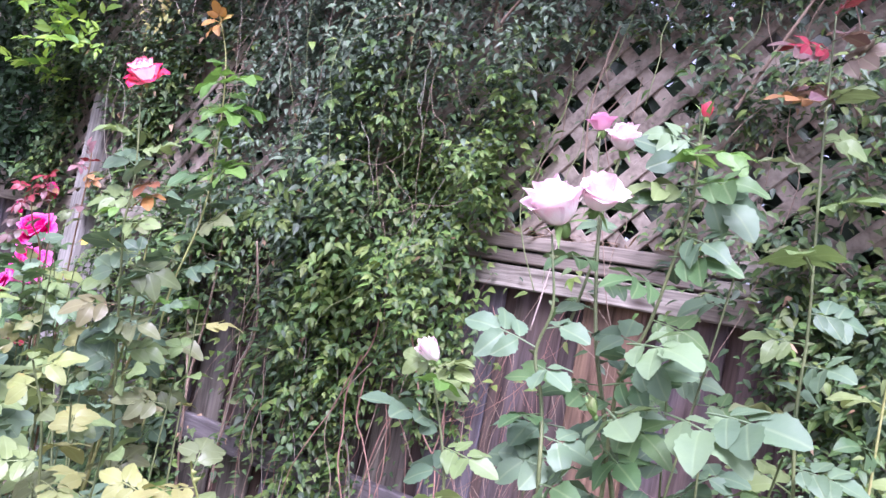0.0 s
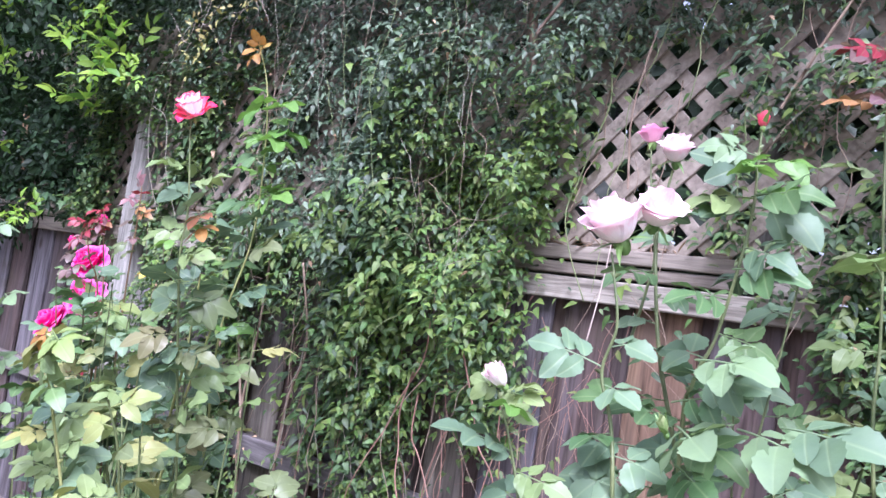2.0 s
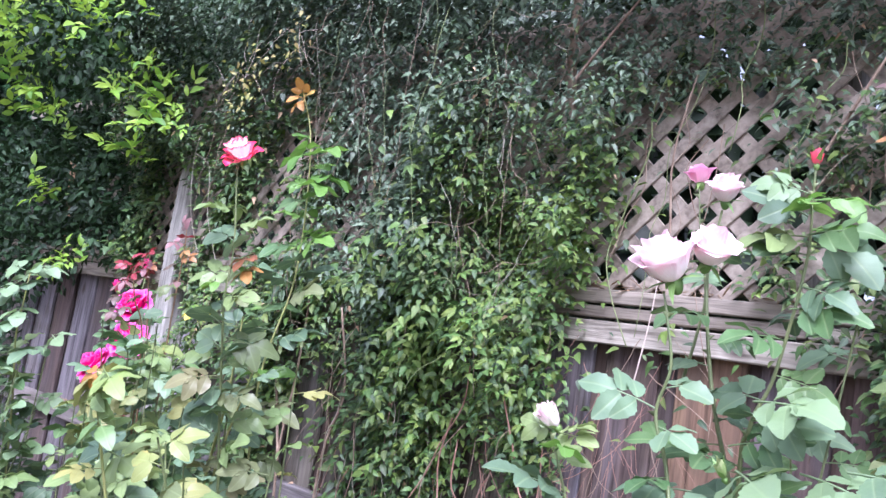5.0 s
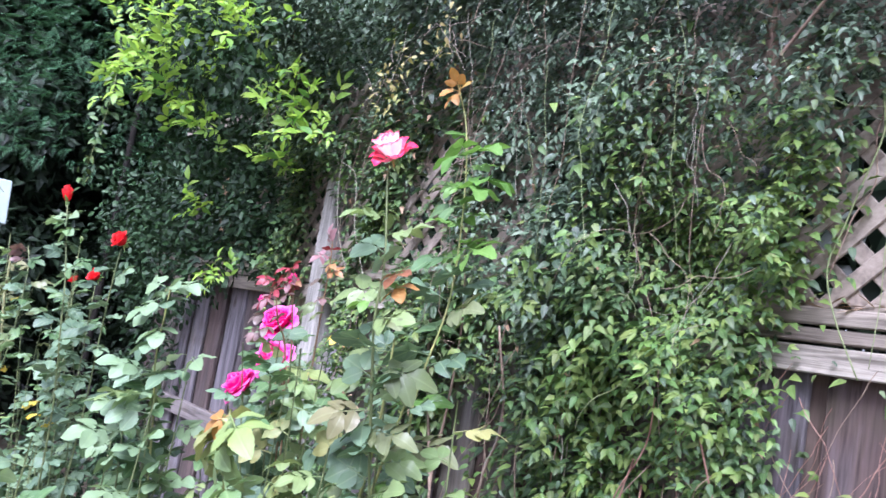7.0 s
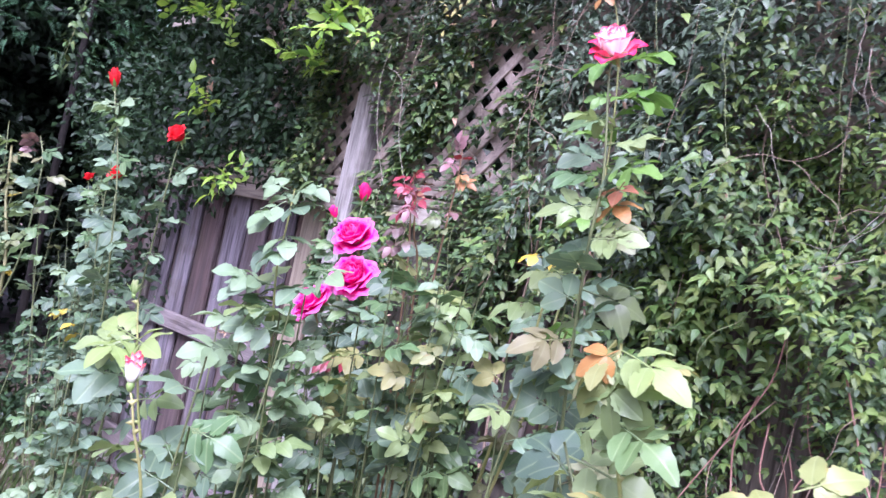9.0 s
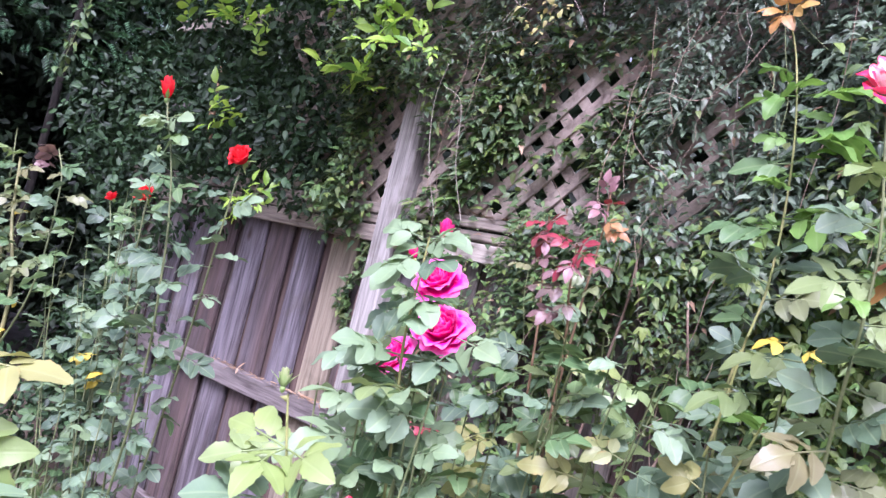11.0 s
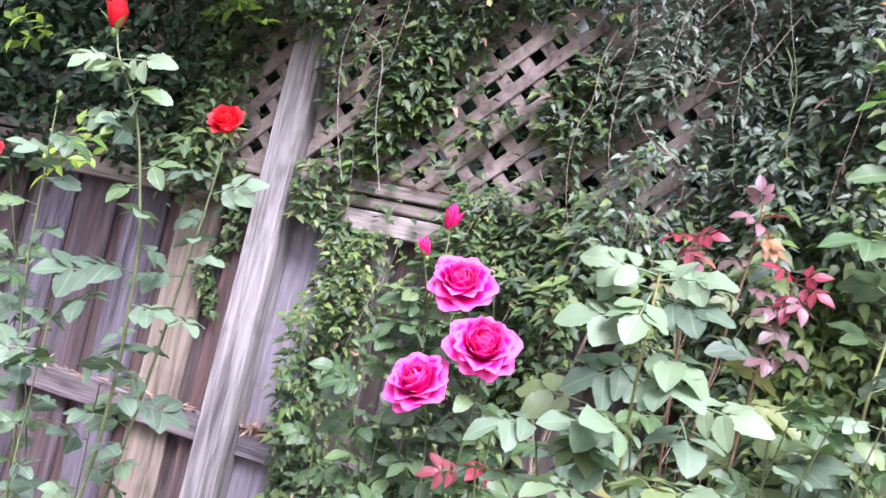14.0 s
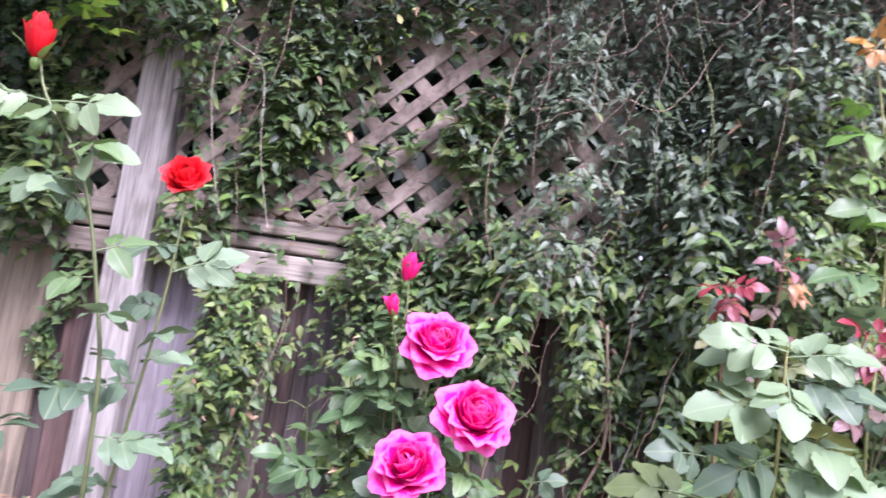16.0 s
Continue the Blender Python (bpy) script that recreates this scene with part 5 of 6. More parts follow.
# ---- rose bushes ----
def pink_bush():
    rr = random.Random(1)
    base = (2.62, -0.72, 0.0)
    b = thing("rose_bush", "rose bush with pale pink blooms and rounded blue-green leaves", "rose bush", base, "rose bushes")
    tones = ["glaucous", "glaucous", "green"]
    c = cane(b, [(2.48, -1.055, 1.32), (2.5, -1.05, 1.27), (2.52, -1.05, 1.21), (2.53, -1.05, 1.12), (2.56, -1.0, 0.9)], base, rr, 0.0035)
    leafy(b, c, rr, ["glaucous", "glaucous", "light"], 0.10, 0.028, 0.012, 0.6, ["lime"], 0.03)
    bloom(b, (2.48, -1.06, 1.335), (-0.25, -0.55, 0.6), 0.04, "pink", rr, 12, 0.35, "pale pink bud just opening")
    for away in ((-0.9, -0.2, 0.25), (0.8, -0.2, 0.5), (0.9, -0.3, 0.1)):
        put_leaf(b, (2.487, -1.05, 1.32), away, 0.065, "light", rr)
    c = cane(b, [(2.53, -0.945, 1.48), (2.54, -0.95, 1.45), (2.55, -0.95, 1.4), (2.54, -0.95, 1.35), (2.56, -0.95, 1.29), (2.58, -0.95, 1.16)], base, rr, 0.0038)
    leafy(b, c, rr, tones, 0.105, 0.035, 0.1, 0.6)
    bloom(b, (2.532, -0.948, 1.508), (-0.25, -0.5, 0.8), 0.08, "pink", rr, 20, 0.7, "full-blown pale pink rose")
    bloom(b, (2.566, -0.92, 1.53), (0.4, -0.45, 0.8), 0.064, "pink", rr, 20, 0.65, "full-blown pale pink rose")
    c = cane(b, [(2.515, -0.77, 1.61), (2.51, -0.78, 1.52), (2.54, -0.8, 1.38), (2.58, -0.8, 1.25), (2.6, -0.78, 1.1)], base, rr, 0.0055)
    leafy(b, c, rr, tones, 0.105, 0.042, 0.06, 0.6)
    bloom(b, (2.515, -0.765, 1.635), (0.1, -0.4, 0.9), 0.054, "pink", rr, 20, 0.65, "half-open pale pink rose")
    cane(b, [(2.475, -0.755, 1.645), (2.49, -0.77, 1.58), (2.51, -0.78, 1.5)], (2.52, -0.78, 1.4), rr, 0.003)
    bloom(b, (2.472, -0.75, 1.663), (-0.1, -0.2, 1), 0.05, "pinkbud", rr, 14, 0.6, "opening deep pink bud")
    c = cane(b, [(2.65, -0.87, 1.635), (2.65, -0.87, 1.6), (2.65, -0.87, 1.53), (2.63, -0.87, 1.41), (2.61, -0.87, 1.35), (2.6, -0.85, 1.25)], base, rr, 0.0042)
    leafy(b, c, rr, tones, 0.105, 0.042, 0.03, 0.6, ["lime", "glaucous"], 0.07)
    bloom(b, (2.65, -0.87, 1.65), (0.0, -0.1, 1), 0.032, "rosy", rr, 7, 0.12, "tight rosy red bud with green sepals")
    bloom(b, (2.61, -0.94, 1.31), (-0.2, -0.4, 0.8), 0.032, "green", rr, 5, 0.12, "closed green bud")
    for p, away, s in (((2.62, -0.9, 1.36), (0.9, -0.3, 0.1), 0.115), ((2.62, -0.9, 1.3), (0.9, -0.5, -0.1), 0.115), ((2.62, -0.92, 1.27), (0.6, -0.6, -0.1), 0.11), ((2.6, -0.9, 1.33), (0.8, -0.1, 0.3), 0.115),
                       ((2.6, -0.92, 1.24), (-0.7, -0.5, 0.1), 0.115), ((2.58, -0.93, 1.28), (-0.9, -0.3, 0), 0.11), ((2.65, -0.88, 1.56), (0.9, -0.2, 0.2), 0.11), ((2.65, -0.88, 1.58), (-0.5, -0.3, 0.3), 0.12), ((2.64, -0.88, 1.48), (0.8, -0.3, 0.1), 0.11)):
        put_leaf(b, p, away, s, rr.choice(["glaucous", "glaucous", "green"]), rr)
    for p, away, s, tone in (((2.65, -0.87, 1.605), (-0.75, -0.6, 0.3), 0.085, "pale"), ((2.65, -0.87, 1.6), (0.7, 0.5, 0.15), 0.1, "lime"), ((2.65, -0.87, 1.585), (0.2, -0.8, 0.1), 0.09, "lime"), ((2.65, -0.87, 1.56), (-0.6, -0.5, 0.0), 0.11, "light"), ((2.645, -0.87, 1.55), (0.75, 0.55, 0.1), 0.14, "glaucous")):
        put_leaf(b, p, away, s, tone, rr)
    for p, away, tone in (((2.68, -0.93, 1.32), (0.9, -0.4, 0.0), "pale"), ((2.63, -0.93, 1.38), (0.8, -0.5, 0.1), "pale"), ((2.72, -0.93, 1.33), (0.9, -0.4, 0.1), "glaucous"), ((2.62, -0.93, 1.31), (0.5, -0.8, 0.0), "pale")):
        put_leaf(b, p, away, 0.14, tone, rr)
    fill_canes(b, base, [(2.7, -0.85, 1.3), (2.74, -0.9, 1.15), (2.6, -0.7, 1.4), (2.68, -0.75, 1.5), (2.78, -0.85, 1.3)], rr, tones, 0.11, 0.032, 0.55)


def right_bush():
    rr = random.Random(2)
    base = (2.86, -0.72, 0.0)
    b = thing("rose_bush", "tall rose cane with purple young leaves near its tip", "rose bush", base, "rose bushes")
    c = cane(b, [(2.75, -0.8, 1.79), (2.755, -0.8, 1.7), (2.76, -0.8, 1.62), (2.775, -0.8, 1.43), (2.78, -0.8, 1.31), (2.82, -0.78, 1.0)], base, rr, 0.0036, M_CANE, 16)
    leafy(b, c, rr, ["glaucous", "bronze", "light", "bronze"], 0.11, 0.035, 0.12, 0.6)
    leafy(b, c[:12], rr, ["purple", "red", "purple"], 0.085, 0.022, 0.0, 0.6)
    for p, away, tone in (((2.755, -0.8, 1.68), (-0.8, -0.4, 0.1), "copper"), ((2.75, -0.8, 1.73), (-0.7, -0.5, 0.2), "purple"), ((2.75, -0.8, 1.75), (0.8, -0.3, 0.3), "purple")):
        put_leaf(b, p, away, 0.09, tone, rr)
    fill_canes(b, base, [(2.84, -0.62, 1.42), (2.9, -0.6, 1.3)], rr, ["green", "light"], 0.12, 0.05, 0.6, 0.005, M_CANE_YELLOW)


def bicolour_bush():
    rr = random.Random(3)
    base = (1.62, -0.7, 0.0)
    b = thing("rose_bush", "rose bush with one cream rose edged in red", "rose bush", base, "rose bushes")
    c = cane(b, [(1.663, -0.913, 1.655), (1.665, -0.91, 1.62), (1.68, -0.9, 1.5), (1.68, -0.9, 1.41), (1.67, -0.88, 1.33), (1.66, -0.85, 1.2), (1.65, -0.8, 0.95)], base, rr, 0.0042)
    leafy(b, c, rr, ["light", "glaucous", "light", "glaucous", "bronze"], 0.13, 0.028, 0.06, 0.9, ["lime", "light", "glaucous"], 0.26)
    bloom(b, (1.663, -0.915, 1.68), (0.1, -0.6, 0.75), 0.07, "bi", rr, 24, 1.4, "open cream rose with red petal edges")
    c = cane(b, [(1.40, -0.594, 1.93), (1.43, -0.575, 1.83), (1.455, -0.57, 1.67), (1.46, -0.57, 1.47), (1.44, -0.6, 1.26), (1.48, -0.62, 1.0)], base, rr, 0.0042, M_CANE_YELLOW)
    leafy(b, c, rr, ["green", "lime", "glaucous", "bronze"], 0.15, 0.036, 0.12, 0.55, ["lime", "lime", "green"], 0.4)
    for away in ((-0.8, -0.3, 0.15), (0.8, -0.4, 0.2), (-0.1, -0.5, 0.9), (-0.3, -0.6, -0.7)):
        put_leaf(b, (1.405, -0.592, 1.915), away, 0.088, "tan", rr)
    for p, away, tone in (((1.445, -0.572, 1.78), (-0.9, -0.2, 0.0), "lime"), ((1.45, -0.572, 1.78), (0.9, -0.3, 0.1), "lime"), ((1.455, -0.57, 1.73), (0.9, 0.1, 0.0), "lime"), ((1.456, -0.57, 1.71), (0.85, -0.4, -0.05), "lime"), ((1.458, -0.57, 1.67), (-0.9, -0.2, -0.15), "green"), ((1.46, -0.57, 1.58), (0.9, -0.2, 0.05), "lime"), ((1.46, -0.57, 1.56), (-0.9, -0.3, 0.0), "green")):
        put_leaf(b, p, away, 0.17, tone, rr)
    for p, away, tone, s in (((1.69, -0.86, 1.5), (0.3, -0.8, -0.4), "copper", 0.10), ((1.68, -0.87, 1.47), (0.8, -0.5, -0.3), "tan", 0.10), ((1.68, -0.88, 1.46), (-0.6, -0.6, -0.1), "light", 0.13), ((1.67, -0.87, 1.42), (0.8, -0.5, 0), "bronze", 0.12),
                             ((1.61, -0.9, 1.375), (-0.7, -0.5, -0.1), "yellow", 0.065), ((1.63, -0.9, 1.37), (0.6, -0.6, 0.0), "yellow", 0.055), ((1.6, -0.8, 1.36), (-0.8, -0.5, 0.0), "light", 0.13), ((1.56, -0.8, 1.31), (-0.6, -0.6, -0.1), "light", 0.13), ((1.62, -0.84, 1.25), (0.6, -0.6, -0.2), "glaucous", 0.13)):
        put_leaf(b, p, away, s, tone, rr)
    for pts in ([(1.5, -0.72, 1.38), (1.47, -0.7, 1.2), (1.42, -0.68, 1.05)], [(1.54, -0.7, 1.27), (1.48, -0.7, 1.08)]):
        leafy(b, cane(b, pts, (1.3, -0.65, 0.5), rr, 0.006, M_CANE_YELLOW, 14), rr, ["glaucous", "bronze"], 0.11, 0.06, 0.0, 0.8)
    fill_canes(b, base, [(1.58, -0.78, 1.34), (1.52, -0.82, 1.22), (1.7, -0.72, 1.3), (1.75, -0.78, 1.15), (1.4, -0.75, 1.1), (1.62, -0.9, 1.2)], rr, ["glaucous", "light", "yellowing", "bronze", "light"], 0.115, 0.034, 1.08)


def magenta_bush():
    rr = random.Random(4)
    base = (0.8, -0.48, 0.0)
    b = thing("rose_bush", "rose bush with three full magenta roses in a column", "rose bush", base, "rose bushes")
    bloom(b, (0.80, -0.585, 1.365), (0.2, -0.75, 0.62), 0.105, "mag", rr, 44, 0.72, "full magenta rose")
    bloom(b, (0.872, -0.62, 1.268), (0.25, -0.8, 0.55), 0.108, "mag", rr, 46, 0.8, "full magenta rose")
    bloom(b, (0.785, -0.655, 1.19), (-0.1, -0.8, 0.55), 0.1, "mag", rr, 44, 0.72, "full magenta rose")
    bloom(b, (0.735, -0.525, 1.475), (0.1, -0.2, 1), 0.066, "magbud", rr, 9, 0.3, "magenta bud just opening")
    bloom(b, (0.725, -0.6, 1.41), (-0.2, -0.3, 0.9), 0.05, "magbud", rr, 7, 0.22, "small magenta bud")
    tones = ["green", "green", "glaucous"]
    for pts in ([(0.735, -0.525, 1.46), (0.74, -0.53, 1.4), (0.73, -0.53, 1.25)], [(0.725, -0.6, 1.395), (0.74, -0.58, 1.33), (0.75, -0.55, 1.2)], [(0.8, -0.56, 1.33), (0.82, -0.54, 1.24), (0.82, -0.52, 1.1)], [(0.872, -0.59, 1.24), (0.86, -0.56, 1.15)], [(0.785, -0.62, 1.16), (0.8, -0.57, 1.05)]):
        leafy(b, cane(b, pts, base, rr, 0.004), rr, tones, 0.115, 0.026, 0.05, 0.5)
    for p, away in (((0.74, -0.56, 1.31), (-0.6, -0.5, 0.1)), ((0.73, -0.55, 1.29), (-0.5, -0.6, -0.2)), ((0.72, -0.56, 1.24), (-0.8, -0.4, 0.0)), ((0.66, -0.56, 1.15), (-0.7, -0.5, 0.0))):
        put_leaf(b, p, away, 0.12, "green", rr)
    fill_canes(b, base, [(0.66, -0.5, 1.32), (0.71, -0.5, 1.36), (0.6, -0.5, 1.24), (0.99, -0.42, 1.2), (1.05, -0.44, 1.15), (0.62, -0.55, 1.16), (0.55, -0.5, 1.05), (0.7, -0.55, 1.1), (0.9, -0.55, 1.12), (1.0, -0.5, 1.05), (0.78, -0.62, 1.0)], rr, tones, 0.115, 0.03, 0.45)
    for p in ((0.92, -0.6, 1.08), (0.88, -0.62, 1.06)):
        put_leaf(b, p, (rr.uniform(-1, 1), -0.6, 0.0), 0.1, "red", rr)


def red_leaved_bush():
    rr = random.Random(5)
    base = (1.2, -0.66, 0.0)
    b = thing("rose_bush", "rose bush with crimson and copper young leaves", "rose bush", base, "rose bushes")
    c = cane(b, [(1.245, -0.735, 1.57), (1.245, -0.73, 1.5), (1.23, -0.72, 1.35), (1.21, -0.7, 1.1)], base, rr, 0.004, M_CANE_BROWN)
    for z, away, tone in ((1.565, (-0.2, -0.3, 0.9), "mauve"), (1.555, (-0.8, -0.3, 0.1), "mauve"), (1.555, (0.7, -0.3, 0.3), "red"), (1.55, (0.1, -0.8, -0.2), "mauve"), (1.53, (0.8, -0.2, -0.1), "copper"), (1.52, (0.9, 0.1, -0.15), "copper"), (1.5, (-0.7, -0.4, -0.3), "purple"), (1.46, (0.7, -0.4, -0.1), "purple"), (1.44, (-0.6, -0.5, -0.1), "bronze"), (1.42, (0.5, -0.6, 0.0), "bronze")):
        put_leaf(b, (1.245, -0.735, z - 0.02), away, 0.07, tone, rr)
    c = cane(b, [(1.165, -0.77, 1.5), (1.17, -0.76, 1.42), (1.18, -0.74, 1.25)], base, rr, 0.0038, M_CANE_BROWN)
    for z, away, tone in ((1.495, (-0.7, -0.4, -0.1), "red"), (1.495, (0.6, -0.4, 0.1), "red"), (1.485, (0.0, -0.7, -0.5), "red"), (1.48, (0.5, -0.5, -0.6), "mauve"), (1.48, (-0.4, 0.3, -0.6), "red"), (1.47, (0.8, 0.0, -0.1), "copper"), (1.44, (0.5, -0.5, -0.2), "purple"), (1.42, (-0.6, -0.5, 0.0), "bronze"), (1.39, (0.4, -0.7, 0.0), "purple")):
        put_leaf(b, (1.165, -0.77, z - 0.005), away, 0.068, tone, rr)
    c = cane(b, [(1.295, -0.875, 1.45), (1.285, -0.85, 1.38), (1.27, -0.8, 1.25)], base, rr, 0.0038, M_CANE_BROWN)
    for z, away, tone in ((1.455, (-0.6, -0.4, 0.3), "red"), (1.455, (0.7, -0.2, 0.3), "red"), (1.45, (0.8, -0.4, -0.2), "red"), (1.44, (-0.2, -0.6, -0.6), "red"), (1.44, (0.3, -0.6, -0.5), "mauve"), (1.42, (-0.8, -0.3, -0.1), "purple"), (1.4, (-0.5, -0.6, -0.4), "purple"), (1.375, (0.6, -0.5, -0.2), "purple"), (1.36, (-0.6, -0.5, -0.1), "purple")):
        put_leaf(b, (1.295, -0.875, z - 0.01), away, 0.066, tone, rr)
    leafy(b, c, rr, ["light", "glaucous", "yellowing"], 0.12, 0.03, 0.12, 0.5)
    for p, away, tone in (((1.17, -0.74, 1.27), (-0.8, -0.4, 0.1), "glaucous"), ((1.18, -0.74, 1.24), (-0.6, -0.6, 0.0), "green"), ((1.16, -0.75, 1.19), (-0.7, -0.5, -0.1), "glaucous"), ((1.16, -0.78, 1.14), (-0.3, -0.8, -0.2), "yellowing"), ((1.08, -0.72, 1.15), (-0.7, -0.6, 0.1), "glaucous")):
        put_leaf(b, p, away, 0.115, tone, rr)
    fill_canes(b, base, [(1.3, -0.85, 1.27), (1.35, -0.8, 1.22), (1.25, -0.9, 1.2), (1.1, -0.75, 1.11), (1.2, -0.8, 1.1), (1.4, -0.82, 1.12)], rr, ["glaucous", "green", "light", "glaucous", "yellowing"], 0.115, 0.032, 0.98)
    fill_canes(b, base, [(1.17, -0.82, 1.13), (1.05, -0.78, 1.06), (1.33, -0.86, 1.34), (1.28, -0.78, 1.3), (1.42, -0.88, 1.35), (1.22, -0.92, 1.09), (1.48, -0.9, 1.34), (1.36, -0.95, 1.33)], rr, ["light", "yellowing", "green", "glaucous", "green"], 0.105, 0.024, 0.95, 0.0034)
    fill_canes(b, base, [(1.34, -0.82, 1.33), (1.38, -0.86, 1.33), (1.18, -0.88, 1.17), (1.46, -0.84, 1.32)], rr, ["light", "green", "glaucous", "green"], 0.11, 0.026, 0.95, 0.0034)


def shoot_bush():
    rr = random.Random(6)
    base = (1.18, -0.95, 0.0)
    b = thing("rose_bush", "young rose shoot with large pale green leaves", "rose bush", base, "rose bushes")
    c = cane(b, [(1.15, -1.02, 1.41), (1.15, -1.02, 1.35), (1.15, -1.02, 1.26), (1.155, -1.0, 1.12), (1.17, -0.97, 0.8)], base, rr, 0.0042, M_CANE_YELLOW)
    for p, away, s, tone in (((1.15, -1.02, 1.405), (0.3, 0.6, 0.3), 0.10, "pale"), ((1.15, -1.02, 1.4), (0.8, -0.3, 0.2), 0.11, "pale"), ((1.15, -1.02, 1.38), (0.9, -0.4, 0.0), 0.12, "glaucous"), ((1.15, -1.02, 1.39), (-0.8, 0.1, 0.1), 0.11, "pale"), ((1.15, -1.02, 1.33), (0.8, -0.5, -0.1), 0.12, "pale"),
                             ((1.15, -1.02, 1.31), (-0.7, -0.3, -0.3), 0.12, "glaucous"), ((1.15, -1.02, 1.3), (0.7, -0.6, 0.0), 0.12, "glaucous"), ((1.15, -1.02, 1.24), (-0.7, -0.4, 0.0), 0.13, "glaucous"), ((1.15, -1.02, 1.23), (-0.6, 0.5, 0.1), 0.13, "green")):
        put_leaf(b, p, away, s, tone, rr)
    for z, away, s in ((1.385, (-0.1, -0.75, -0.55), 0.11), (1.405, (-0.9, -0.15, 0.15), 0.11), (1.36, (-0.9, -0.2, -0.15), 0.13)):
        put_leaf(b, (1.147, -1.03, z), away, s, "pale", rr)
    for p, away in (((1.15, -1.03, 1.24), (-0.2, -0.8, 0.2)), ((1.17, -1.05, 1.2), (0.3, -0.8, 0.1)), ((1.13, -1.04, 1.17), (-0.5, -0.7, 0.1)), ((1.19, -1.04, 1.2), (0.5, -0.7, 0.1)), ((1.14, -1.06, 1.12), (0.0, -0.9, 0.1))):
        put_leaf(b, p, away, 0.13, rr.choice(["pale", "pale", "light"]), rr)
    for p, away in (((1.06, -0.99, 1.225), (-0.6, -0.4, -0.1)), ((1.08, -0.98, 1.22), (0.5, -0.7, -0.1)), ((1.1, -0.97, 1.25), (-0.8, 0.1, 0.1)), ((1.2, -0.97, 1.28), (0.8, -0.3, 0.0)), ((1.2, -0.97, 1.26), (0.2, -0.8, -0.2)), ((1.12, -0.99, 1.2), (0.0, -0.8, -0.1))):
        put_leaf(b, p, away, 0.13, rr.choice(["pale", "light", "glaucous"]), rr)
    leafy(b, c, rr, ["glaucous", "green"], 0.12, 0.04, 0.2, 0.5)
    fill_canes(b, base, [(1.05, -0.97, 1.2), (1.02, -0.9, 1.1), (1.0, -1.02, 1.16), (0.98, -0.95, 1.12)], rr, ["green", "glaucous", "pale", "glaucous"], 0.115, 0.028, 0.45)
    fill_canes(b, base, [(1.12, -1.0, 1.18), (1.22, -0.98, 1.12), (1.2, -1.03, 1.2), (1.13, -1.05, 1.15), (1.15, -0.95, 1.24), (1.24, -1.04, 1.22)], rr, ["pale", "pale", "light", "glaucous"], 0.12, 0.028, 0.45)


